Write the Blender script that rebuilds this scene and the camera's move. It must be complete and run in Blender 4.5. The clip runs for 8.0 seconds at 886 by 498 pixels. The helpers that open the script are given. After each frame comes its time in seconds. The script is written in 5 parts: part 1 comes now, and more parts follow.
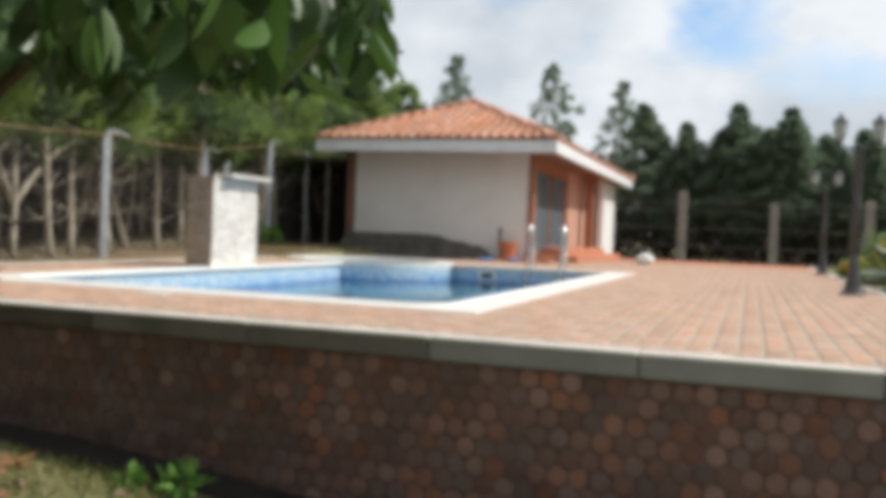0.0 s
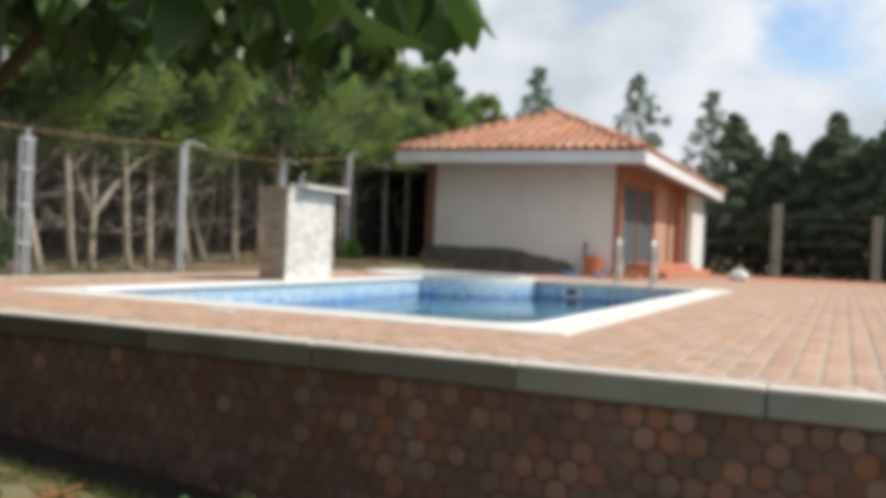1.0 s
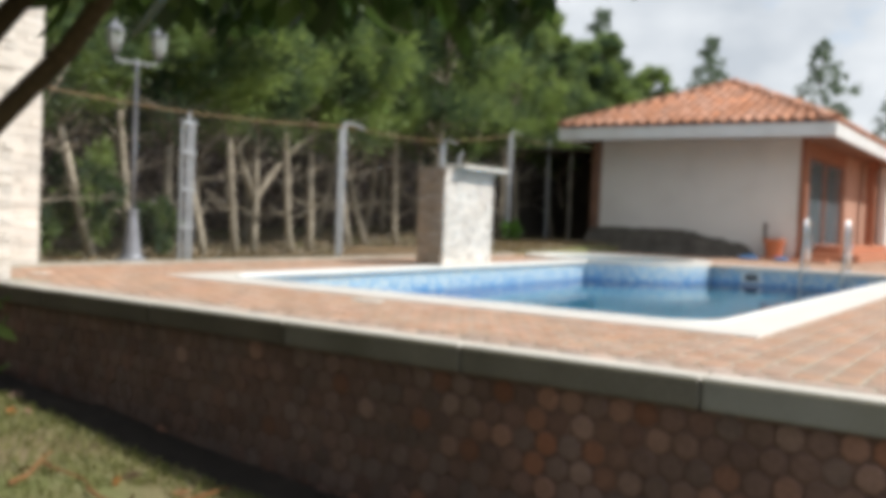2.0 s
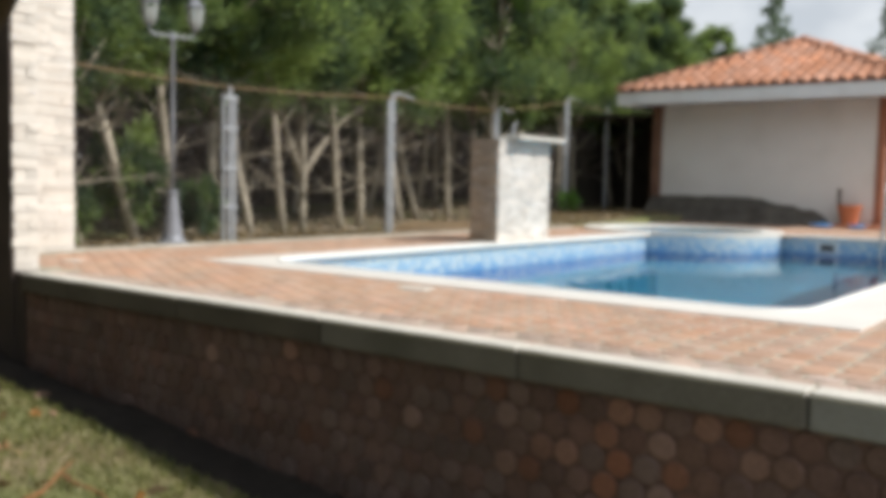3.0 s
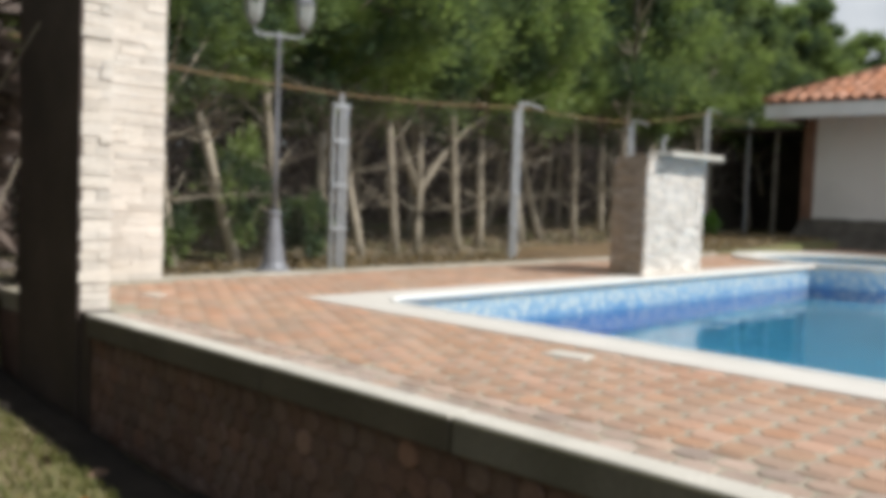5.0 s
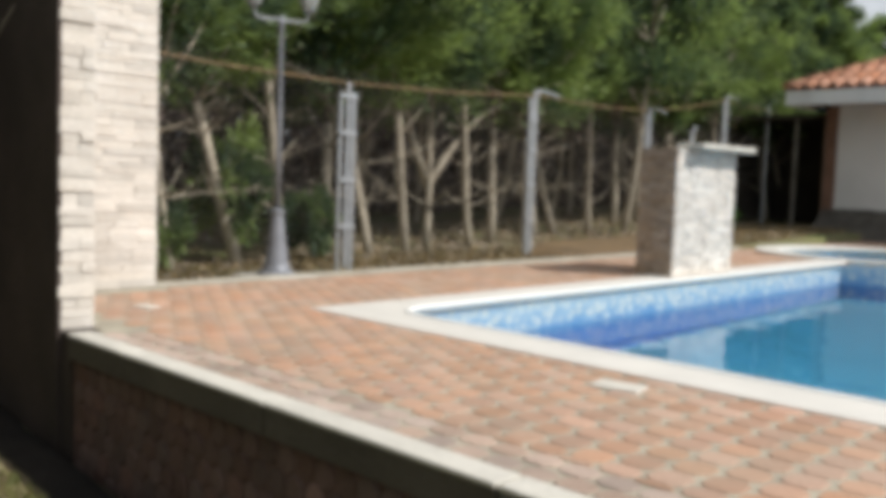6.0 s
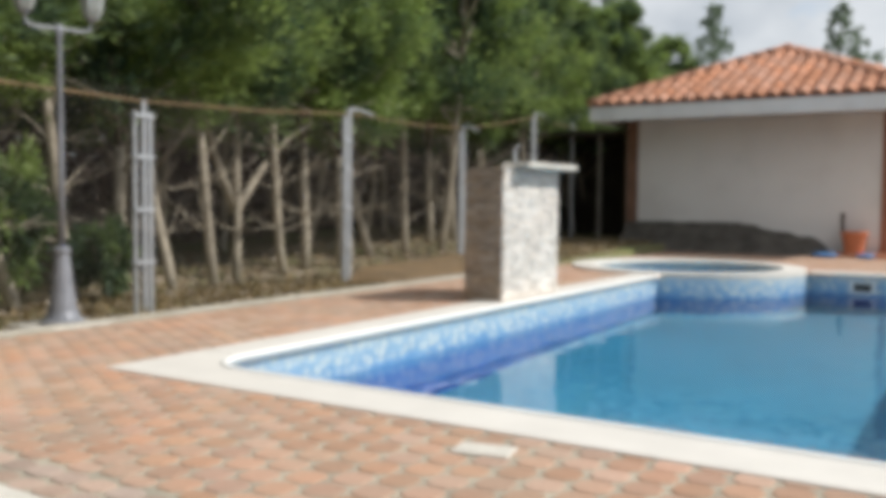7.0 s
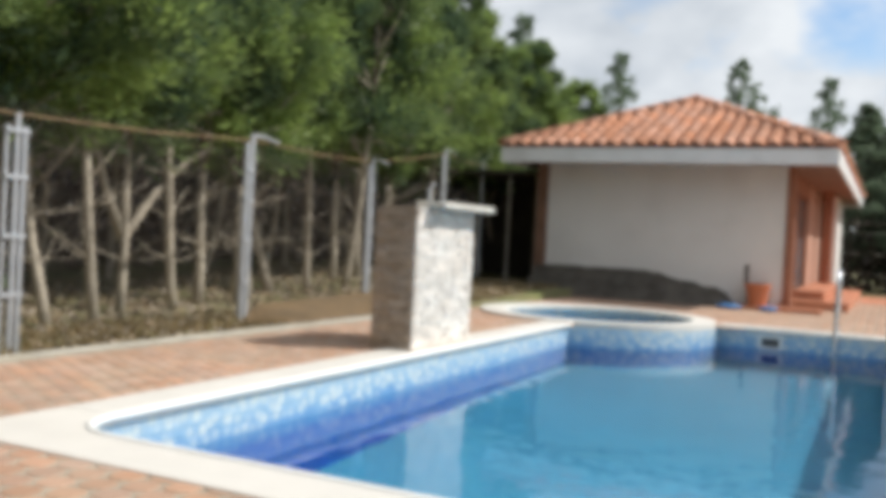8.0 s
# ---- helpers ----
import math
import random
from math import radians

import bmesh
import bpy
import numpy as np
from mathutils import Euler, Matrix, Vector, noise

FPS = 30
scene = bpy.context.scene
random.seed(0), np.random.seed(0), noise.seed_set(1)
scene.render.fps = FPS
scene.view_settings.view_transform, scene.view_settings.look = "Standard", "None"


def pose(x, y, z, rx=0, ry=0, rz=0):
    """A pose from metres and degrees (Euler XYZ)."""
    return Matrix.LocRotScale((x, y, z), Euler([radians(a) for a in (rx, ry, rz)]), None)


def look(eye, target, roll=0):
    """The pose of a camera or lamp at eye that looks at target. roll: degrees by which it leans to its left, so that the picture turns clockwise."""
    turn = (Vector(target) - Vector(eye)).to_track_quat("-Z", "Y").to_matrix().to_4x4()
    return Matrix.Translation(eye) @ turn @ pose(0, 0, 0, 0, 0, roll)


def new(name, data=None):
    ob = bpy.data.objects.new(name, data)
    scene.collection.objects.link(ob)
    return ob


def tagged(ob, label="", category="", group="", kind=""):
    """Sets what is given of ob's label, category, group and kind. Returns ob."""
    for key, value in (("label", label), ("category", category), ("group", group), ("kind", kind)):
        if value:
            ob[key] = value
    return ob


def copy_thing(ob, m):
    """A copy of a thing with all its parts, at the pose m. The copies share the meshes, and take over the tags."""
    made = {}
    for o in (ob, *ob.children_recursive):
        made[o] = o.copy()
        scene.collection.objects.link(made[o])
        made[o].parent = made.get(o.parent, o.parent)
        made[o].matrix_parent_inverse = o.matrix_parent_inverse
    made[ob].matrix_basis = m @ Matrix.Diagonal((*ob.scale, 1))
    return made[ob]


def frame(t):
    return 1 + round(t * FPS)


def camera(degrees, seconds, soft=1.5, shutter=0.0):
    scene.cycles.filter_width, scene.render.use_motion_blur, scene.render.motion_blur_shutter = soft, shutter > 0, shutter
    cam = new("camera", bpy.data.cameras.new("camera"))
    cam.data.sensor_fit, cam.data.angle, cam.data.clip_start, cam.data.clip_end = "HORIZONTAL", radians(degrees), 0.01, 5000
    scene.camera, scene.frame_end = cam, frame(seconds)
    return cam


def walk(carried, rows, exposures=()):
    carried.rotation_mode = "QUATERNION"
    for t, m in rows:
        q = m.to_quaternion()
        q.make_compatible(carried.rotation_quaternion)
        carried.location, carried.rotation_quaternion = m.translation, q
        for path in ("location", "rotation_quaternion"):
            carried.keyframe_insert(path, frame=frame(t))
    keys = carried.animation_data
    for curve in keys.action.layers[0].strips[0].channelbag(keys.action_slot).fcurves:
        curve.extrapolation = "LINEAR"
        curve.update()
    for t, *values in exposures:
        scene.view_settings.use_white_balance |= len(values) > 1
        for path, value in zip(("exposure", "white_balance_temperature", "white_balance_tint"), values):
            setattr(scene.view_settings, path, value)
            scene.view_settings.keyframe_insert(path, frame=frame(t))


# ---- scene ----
cam = camera(52.1, 8.0, soft=7.0)
PATH = [
    (0, (1.938, -4.795, 0.587), (1.295, -2.901, 0.552), 2.3),
    (0.5, (1.862, -4.536, 0.603), (1.045, -2.71, 0.564), 1.2),
    (1, (1.694, -4.196, 0.57), (0.885, -2.367, 0.56), 2.5),
    (1.5, (1.517, -3.872, 0.566), (0.6, -2.098, 0.454), 0.5),
    (2, (1.402, -3.603, 0.61), (0.282, -1.948, 0.54), 2.3),
    (3.5, (0.87, -2.853, 0.701), (-0.356, -1.282, 0.532), 1.1),
    (4, (0.611, -2.571, 0.735), (-0.647, -1.02, 0.628), 2.6),
    (4.5, (0.313, -2.375, 0.745), (-1.068, -0.931, 0.651), 1.9),
    (6, (-0.47, -1.871, 0.861), (-1.869, -0.45, 0.706), 2.0),
    (6.5, (-0.73, -1.681, 0.881), (-1.97, -0.117, 0.753), -0.2),
    (7, (-0.964, -1.476, 0.922), (-2.036, 0.209, 0.814), 0.5),
    (7.5, (-1.109, -1.197, 1.005), (-2.105, 0.538, 0.978), 2.0),
    (8, (-1.327, -1.016, 0.986), (-2.212, 0.777, 0.957), 3.0),
]
EXPOSURES = ((0, 0.09), (2, 0.08), (3.5, 0.01), (4.5, -0.07), (6, -0.11), (7, -0.07), (8, 0.05))
walk(cam, [(t, look(eye, target, roll)) for t, eye, target, roll in PATH], EXPOSURES)

# ---- world, sun, exposure ----
SUN_DIR = Vector((0.61, 0.31, 0.73)).normalized()
GAP_DIR = Vector((-0.032, 0.971, 0.245)).normalized()
world = bpy.data.worlds.new("sky")
scene.world = world
world.use_nodes = True
wn, wl = world.node_tree.nodes, world.node_tree.links
bg = wn["Background"]
sky = wn.new("ShaderNodeTexSky")
sky.sky_type = "NISHITA"
sky.sun_disc = False
sky.sun_elevation = math.asin(SUN_DIR.z)
sky.sun_rotation = math.atan2(SUN_DIR.x, SUN_DIR.y)
sky.air_density = 1.0
sky.dust_density = 1.5
# broken white cloud over the blue
coord = wn.new("ShaderNodeTexCoord")
cmap = wn.new("ShaderNodeMapping")
cmap.inputs["Scale"].default_value = (1.0, 1.0, 1.7)
cmap.inputs["Location"].default_value = (0.35, 0.1, 0.2)
wl.new(coord.outputs["Generated"], cmap.inputs["Vector"])
cn = wn.new("ShaderNodeTexNoise")
cn.inputs["Scale"].default_value = 3.4
cn.inputs["Detail"].default_value = 7.0
cn.inputs["Roughness"].default_value = 0.55
wl.new(cmap.outputs["Vector"], cn.inputs["Vector"])
cr = wn.new("ShaderNodeValToRGB")
cr.color_ramp.elements[0].position = 0.34
cr.color_ramp.elements[1].position = 0.48
# a wide gap in the cloud, high over the far trees
gap_dot = wn.new("ShaderNodeVectorMath")
gap_dot.operation = "DOT_PRODUCT"
gap_dot.inputs[1].default_value = GAP_DIR
wl.new(coord.outputs["Generated"], gap_dot.inputs[0])
gap = wn.new("ShaderNodeMapRange")
gap.inputs["From Min"].default_value, gap.inputs["From Max"].default_value = 0.9972, 0.9998
gap.inputs["To Min"].default_value, gap.inputs["To Max"].default_value = 0.0, 0.19
wl.new(gap_dot.outputs["Value"], gap.inputs["Value"])
thin = wn.new("ShaderNodeMath")
thin.operation = "SUBTRACT"
wl.new(cn.outputs["Fac"], thin.inputs[0])
wl.new(gap.outputs["Result"], thin.inputs[1])
wl.new(thin.outputs[0], cr.inputs["Fac"])
cn2 = wn.new("ShaderNodeTexNoise")
cn2.inputs["Scale"].default_value = 7.0
cn2.inputs["Detail"].default_value = 6.0
wl.new(cmap.outputs["Vector"], cn2.inputs["Vector"])
cc = wn.new("ShaderNodeValToRGB")
cc.color_ramp.elements[0].position = 0.35
cc.color_ramp.elements[0].color = (6.2, 6.75, 7.4, 1)
cc.color_ramp.elements[1].position = 0.65
cc.color_ramp.elements[1].color = (9.0, 9.4, 9.8, 1)
wl.new(cn2.outputs["Fac"], cc.inputs["Fac"])
cmix = wn.new("ShaderNodeMix")
cmix.data_type = "RGBA"
wl.new(cr.outputs["Color"], cmix.inputs["Factor"])
blue = wn.new("ShaderNodeMix")
blue.data_type = "RGBA"
blue.blend_type = "MULTIPLY"
blue.inputs["Factor"].default_value = 1.0
wl.new(sky.outputs["Color"], blue.inputs["A"])
blue.inputs["B"].default_value = (1.5, 1.65, 1.75, 1)
wl.new(blue.outputs["Result"], cmix.inputs["A"])
wl.new(cc.outputs["Color"], cmix.inputs["B"])
wl.new(cmix.outputs["Result"], bg.inputs["Color"])
bg.inputs["Strength"].default_value = 0.092

sun_data = bpy.data.lights.new("sun", "SUN")
sun_data.energy = 4.2
sun_data.angle = radians(0.6)
sun_data.color = (1.0, 0.955, 0.885)
sun = new("sun", sun_data)
sun.matrix_world = look(SUN_DIR * 60, (0, 0, 0))

# ---- materials ----
MATS = {}


def mat(name, base, rough=0.8, metal=0.0, var=0.15, scale=6.0, fine=60.0, bump=0.15, second=None, spec=0.5, per="", perv=0.25, dist=0.02, stain=None):
    """A surface with a base colour, coarse and fine variation, relief, and a random shift for each piece."""
    if name in MATS:
        return MATS[name]
    m = bpy.data.materials.new(name)
    m.use_nodes = True
    n, l = m.node_tree.nodes, m.node_tree.links
    b = n["Principled BSDF"]
    b.inputs["Roughness"].default_value = rough
    b.inputs["Metallic"].default_value = metal
    b.inputs["Specular IOR Level"].default_value = spec
    geo = n.new("ShaderNodeNewGeometry")
    n1 = n.new("ShaderNodeTexNoise")
    n1.inputs["Scale"].default_value = scale
    n1.inputs["Detail"].default_value = 5
    n2 = n.new("ShaderNodeTexNoise")
    n2.inputs["Scale"].default_value = fine
    n2.inputs["Detail"].default_value = 3
    for q in (n1, n2):
        l.new(geo.outputs["Position"], q.inputs["Vector"])
    ramp = n.new("ShaderNodeValToRGB")
    ramp.color_ramp.elements[0].position = 0.32
    ramp.color_ramp.elements[1].position = 0.68
    lo = second or tuple(c * (1 - var) for c in base)
    hi = base if second else tuple(min(1, c * (1 + var)) for c in base)
    ramp.color_ramp.elements[0].color = (*lo, 1)
    ramp.color_ramp.elements[1].color = (*hi, 1)
    l.new(n1.outputs["Fac"], ramp.inputs["Fac"])
    mr = n.new("ShaderNodeMapRange")
    mr.inputs["From Min"].default_value, mr.inputs["From Max"].default_value = 0.3, 0.7
    mr.inputs["To Min"].default_value, mr.inputs["To Max"].default_value = 1 - var, 1 + var
    l.new(n2.outputs["Fac"], mr.inputs["Value"])
    hsv = n.new("ShaderNodeHueSaturation")
    l.new(ramp.outputs["Color"], hsv.inputs["Color"])
    val = mr.outputs["Result"]
    if per:
        if per == "object":
            src = n.new("ShaderNodeObjectInfo").outputs["Random"]
        else:
            src = geo.outputs["Random Per Island"]
        pr = n.new("ShaderNodeMapRange")
        pr.inputs["To Min"].default_value, pr.inputs["To Max"].default_value = 1 - perv, 1 + perv
        l.new(src, pr.inputs["Value"])
        mul = n.new("ShaderNodeMath")
        mul.operation = "MULTIPLY"
        l.new(val, mul.inputs[0])
        l.new(pr.outputs["Result"], mul.inputs[1])
        val = mul.outputs[0]
        sc = n.new("ShaderNodeMath")
        sc.operation = "MULTIPLY"
        sc.inputs[1].default_value = 7.31
        l.new(src, sc.inputs[0])
        fr = n.new("ShaderNodeMath")
        fr.operation = "FRACT"
        l.new(sc.outputs[0], fr.inputs[0])
        pm = n.new("ShaderNodeMapRange")
        pm.inputs["To Min"].default_value, pm.inputs["To Max"].default_value = 1 - perv, 1 + perv * 0.6
        l.new(fr.outputs[0], pm.inputs["Value"])
        l.new(pm.outputs["Result"], hsv.inputs["Saturation"])
    l.new(val, hsv.inputs["Value"])
    out = hsv.outputs["Color"]
    if stain:
        sn = n.new("ShaderNodeTexNoise")
        sn.inputs["Scale"].default_value = stain[1]
        sn.inputs["Detail"].default_value = 8
        l.new(geo.outputs["Position"], sn.inputs["Vector"])
        sr = n.new("ShaderNodeMapRange")
        sr.inputs["From Min"].default_value, sr.inputs["From Max"].default_value = 0.5, 0.68
        sr.inputs["To Max"].default_value = stain[2]
        l.new(sn.outputs["Fac"], sr.inputs["Value"])
        mx = n.new("ShaderNodeMix")
        mx.data_type = "RGBA"
        l.new(sr.outputs["Result"], mx.inputs["Factor"])
        l.new(out, mx.inputs["A"])
        mx.inputs["B"].default_value = (*stain[0], 1)
        out = mx.outputs["Result"]
    l.new(out, b.inputs["Base Color"])
    if bump:
        bp = n.new("ShaderNodeBump")
        bp.inputs["Strength"].default_value = bump
        bp.inputs["Distance"].default_value = dist
        l.new(n2.outputs["Fac"], bp.inputs["Height"])
        l.new(bp.outputs["Normal"], b.inputs["Normal"])
    MATS[name] = m
    return m


def leafmat(name, a, c, trans=0.35, rough=0.5, puff=0.0):
    """A leaf that lets part of the light through, its green varied from leaf to leaf."""
    m = bpy.data.materials.new(name)
    m.use_nodes = True
    n, l = m.node_tree.nodes, m.node_tree.links
    b = n["Principled BSDF"]
    b.inputs["Roughness"].default_value = rough
    geo = n.new("ShaderNodeNewGeometry")
    ramp = n.new("ShaderNodeValToRGB")
    ramp.color_ramp.elements[0].color = (*a, 1)
    ramp.color_ramp.elements[1].color = (*c, 1)
    fac = geo.outputs["Random Per Island"]
    if puff:
        # dark and light green patches paint shaded gaps and sunlit tufts
        nz = n.new("ShaderNodeTexNoise")
        nz.inputs["Scale"].default_value = puff
        nz.inputs["Detail"].default_value = 4
        l.new(geo.outputs["Position"], nz.inputs["Vector"])
        mr = n.new("ShaderNodeMapRange")
        mr.inputs["From Min"].default_value, mr.inputs["From Max"].default_value = 0.41, 0.6
        l.new(nz.outputs["Fac"], mr.inputs["Value"])
        av = n.new("ShaderNodeMix")
        av.inputs["Factor"].default_value = 0.75
        l.new(fac, av.inputs["A"])
        l.new(mr.outputs["Result"], av.inputs["B"])
        fac = av.outputs["Result"]
    l.new(fac, ramp.inputs["Fac"])
    l.new(ramp.outputs["Color"], b.inputs["Base Color"])
    tr = n.new("ShaderNodeBsdfTranslucent")
    l.new(ramp.outputs["Color"], tr.inputs["Color"])
    mx = n.new("ShaderNodeMixShader")
    mx.inputs[0].default_value = trans
    l.new(b.outputs[0], mx.inputs[1])
    l.new(tr.outputs[0], mx.inputs[2])
    l.new(mx.outputs[0], n["Material Output"].inputs["Surface"])
    return m


# ---- mesh helpers ----
def box(bm, x0, x1, y0, y1, z0, z1, bevel=0.0):
    made = bmesh.ops.create_cube(bm, size=1.0)["verts"]
    bmesh.ops.transform(bm, matrix=Matrix.Translation(((x0 + x1) / 2, (y0 + y1) / 2, (z0 + z1) / 2)) @ Matrix.Diagonal((x1 - x0, y1 - y0, z1 - z0, 1)), verts=made)
    if bevel:
        edges = {e for v in made for e in v.link_edges}
        bmesh.ops.bevel(bm, geom=list(edges), offset=bevel, segments=1, affect="EDGES")
    return bm


def boxbm(*a, **k):
    return box(bmesh.new(), *a, **k)


def lathe(bm, profile, x=0, y=0, z=0, n=16):
    """Rings of (radius, height) joined into a turned shape."""
    rings = []
    for r, h in profile:
        rings.append([bm.verts.new((x + r * math.cos(2 * math.pi * i / n), y + r * math.sin(2 * math.pi * i / n), z + h)) for i in range(n)])
    for a, b in zip(rings, rings[1:]):
        for i in range(n):
            bm.faces.new((a[i], a[(i + 1) % n], b[(i + 1) % n], b[i]))
    bm.faces.new(rings[0][::-1])
    bm.faces.new(rings[-1])
    return bm


def tube(bm, pts, radii, n=8):
    """A round bar along points, with a radius at each."""
    pts = [Vector(p) for p in pts]
    if not hasattr(radii, "__len__"):
        radii = [radii] * len(pts)
    rings = []
    for i, p in enumerate(pts):
        d = (pts[min(i + 1, len(pts) - 1)] - pts[max(i - 1, 0)]).normalized()
        side = d.cross(Vector((0.31, 0.2, 0.93)) if abs(d.z) < 0.9 else Vector((1, 0, 0))).normalized()
        up = d.cross(side)
        rings.append([bm.verts.new(p + radii[i] * (side * math.cos(2 * math.pi * k / n) + up * math.sin(2 * math.pi * k / n))) for k in range(n)])
    for a, b in zip(rings, rings[1:]):
        for k in range(n):
            bm.faces.new((a[k], a[(k + 1) % n], b[(k + 1) % n], b[k]))
    bm.faces.new(rings[0][::-1])
    bm.faces.new(rings[-1])
    return bm


def prism(bm, outline, z0, z1):
    """A flat outline raised from z0 to z1."""
    a = [bm.verts.new((x, y, z0)) for x, y in outline]
    b = [bm.verts.new((x, y, z1)) for x, y in outline]
    n = len(a)
    bm.faces.new(a[::-1])
    bm.faces.new(b)
    for i in range(n):
        bm.faces.new((a[i], a[(i + 1) % n], b[(i + 1) % n], b[i]))
    return bm


def mesh_of(name, bm, material, smooth=False):
    bmesh.ops.recalc_face_normals(bm, faces=bm.faces)
    me = bpy.data.meshes.new(name)
    bm.to_mesh(me)
    bm.free()
    for q in (material if isinstance(material, (list, tuple)) else [material]):
        me.materials.append(q)
    if smooth:
        me.polygons.foreach_set("use_smooth", [True] * len(me.polygons))
    return me


def part(name, bm, material, parent=None, label="", smooth=False):
    ob = new(name, mesh_of(name, bm, material, smooth))
    if parent:
        ob.parent = parent
    if label:
        tagged(ob, label)
    return ob


def thing(name, label, category, group="", kind="", at=(0, 0, 0)):
    ob = new(name)
    ob.location = at
    return tagged(ob, label, category, group, kind)


def structure(name, bm, material, label, category, smooth=False):
    return tagged(part(name, bm, material, None, "", smooth), label, category, "", "structure")
# ---- the main numbers of the place ----
PIER_FACE = -5.05                       # retaining wall ends at the stone pier
DECK_X0, DECK_X1 = -6.65, 3.58
POOL_X0, POOL_X1 = -4.76, -0.36         # water side of the coping
POOL_Y0, POOL_Y1 = 1.98, 11.3
OUT_X0, OUT_X1, OUT_Y0, OUT_Y1 = -5.1, 0.03, 1.64, 11.66
WATER = -0.27
DRUM_X, DRUM_Y, DRUM_R = -4.93, 11.17, 1.6
WALL_RIGHT = 9.0

M_PAVER = mat("clay_paver", (0.47, 0.27, 0.18), 0.9, var=0.15, scale=2.2, fine=90, per="object", perv=0.15, second=(0.4, 0.275, 0.195))
M_PAVERS = mat("clay_pavers", (0.47, 0.27, 0.18), 0.9, var=0.15, scale=2.2, fine=90, per="island", perv=0.15, second=(0.4, 0.275, 0.195))
M_BORDER = mat("greyed_clay_pavers", (0.42, 0.31, 0.25), 0.9, var=0.15, scale=3, fine=90, per="object", perv=0.2)
M_SAND = mat("joint_sand", (0.37, 0.335, 0.265), 0.95, var=0.2, scale=6.0, fine=120)
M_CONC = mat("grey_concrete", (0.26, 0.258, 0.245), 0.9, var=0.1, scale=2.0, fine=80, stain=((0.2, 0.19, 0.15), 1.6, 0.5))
# two darker copies of the coping concrete, with shade in their base colour
M_CONCSHADE = mat("shaded_dark_concrete", (0.11, 0.095, 0.078), 0.95, var=0.2, scale=2.0, fine=80, stain=((0.07, 0.062, 0.05), 1.3, 0.7))
M_CONC2 = mat("half_shaded_stained_concrete", (0.17, 0.158, 0.138), 0.92, var=0.15, scale=2.0, fine=80, stain=((0.1, 0.095, 0.075), 1.5, 0.6))
M_KERB = mat("pale_concrete", (0.6, 0.57, 0.51), 0.9, var=0.1, scale=4.0, fine=80)
M_KERBW = mat("weathered_kerb", (0.43, 0.4, 0.345), 0.92, var=0.15, scale=3.0, fine=80, stain=((0.27, 0.23, 0.17), 2.0, 0.5))
M_COPING = mat("pale_coping", (0.67, 0.64, 0.59), 0.7, var=0.05, scale=3.0, fine=120, bump=0.05)
M_NOSING = mat("white_nosing", (0.78, 0.77, 0.74), 0.5, var=0.04, scale=3.0, fine=80, bump=0.02)
M_BLOCK = mat("red_brown_block", (0.24, 0.122, 0.088), 0.92, var=0.2, scale=1.6, fine=60, per="object", perv=0.3, second=(0.17, 0.09, 0.068))
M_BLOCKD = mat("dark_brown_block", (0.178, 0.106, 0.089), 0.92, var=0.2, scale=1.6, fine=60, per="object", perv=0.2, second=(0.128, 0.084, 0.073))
M_BLOCKS = mat("red_brown_blocks", (0.24, 0.122, 0.088), 0.92, var=0.2, scale=1.6, fine=60, per="island", perv=0.3, second=(0.17, 0.09, 0.068))
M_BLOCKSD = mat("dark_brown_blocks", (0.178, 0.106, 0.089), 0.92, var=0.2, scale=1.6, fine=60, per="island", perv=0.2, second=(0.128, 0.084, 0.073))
M_MORTAR = mat("dark_mortar", (0.15, 0.092, 0.077), 0.95, var=0.2, scale=5.0, fine=60)
M_GROUND = mat("soil_and_grass", (0.15, 0.165, 0.058), 0.95, var=0.3, scale=1.3, fine=40, second=(0.24, 0.18, 0.11), bump=0.5, dist=0.04)
M_EARTH = mat("dry_brown_earth", (0.21, 0.135, 0.066), 0.95, var=0.25, scale=3, fine=40, bump=0.7, dist=0.03, second=(0.15, 0.105, 0.06))
# ground colour with the wall's shadow put into it
M_FOOTSHADE = mat("wall_foot_shade", (0.024, 0.018, 0.014), 0.95, var=0.35, scale=4, fine=50, bump=0.8, dist=0.03)
M_PLASTER = mat("white_plaster", (0.74, 0.73, 0.71), 0.9, var=0.03, scale=1.2, fine=60, bump=0.05, stain=((0.55, 0.53, 0.5), 0.9, 0.35))
M_PEACH = mat("peach_plaster", (0.45, 0.265, 0.195), 0.9, var=0.05, scale=2, fine=60, bump=0.05)
M_FASCIA = mat("white_fascia", (0.72, 0.73, 0.74), 0.6, var=0.04, scale=2.0, fine=60, bump=0.03, stain=((0.5, 0.5, 0.49), 1.5, 0.4))
M_TERRA = mat("terracotta_paint", (0.31, 0.128, 0.074), 0.8, var=0.12, scale=3, fine=60)
M_BROWNCOL = mat("brown_column_paint", (0.2, 0.11, 0.075), 0.85, var=0.15, scale=3, fine=60)
M_STEP = mat("terracotta_floor", (0.5, 0.2, 0.11), 0.7, var=0.12, scale=3, fine=60)
M_TILE = mat("terracotta_tile", (0.64, 0.31, 0.19), 0.85, var=0.15, scale=1.2, fine=40, per="object", perv=0.14, stain=((0.38, 0.17, 0.1), 2.5, 0.35))
M_TILES = mat("terracotta_tiles", (0.64, 0.31, 0.19), 0.85, var=0.15, scale=1.2, fine=40, per="island", perv=0.14, stain=((0.38, 0.17, 0.1), 2.5, 0.35))
M_TILEBED = mat("roof_bed", (0.3, 0.12, 0.07), 0.95, var=0.2, scale=3, fine=40)
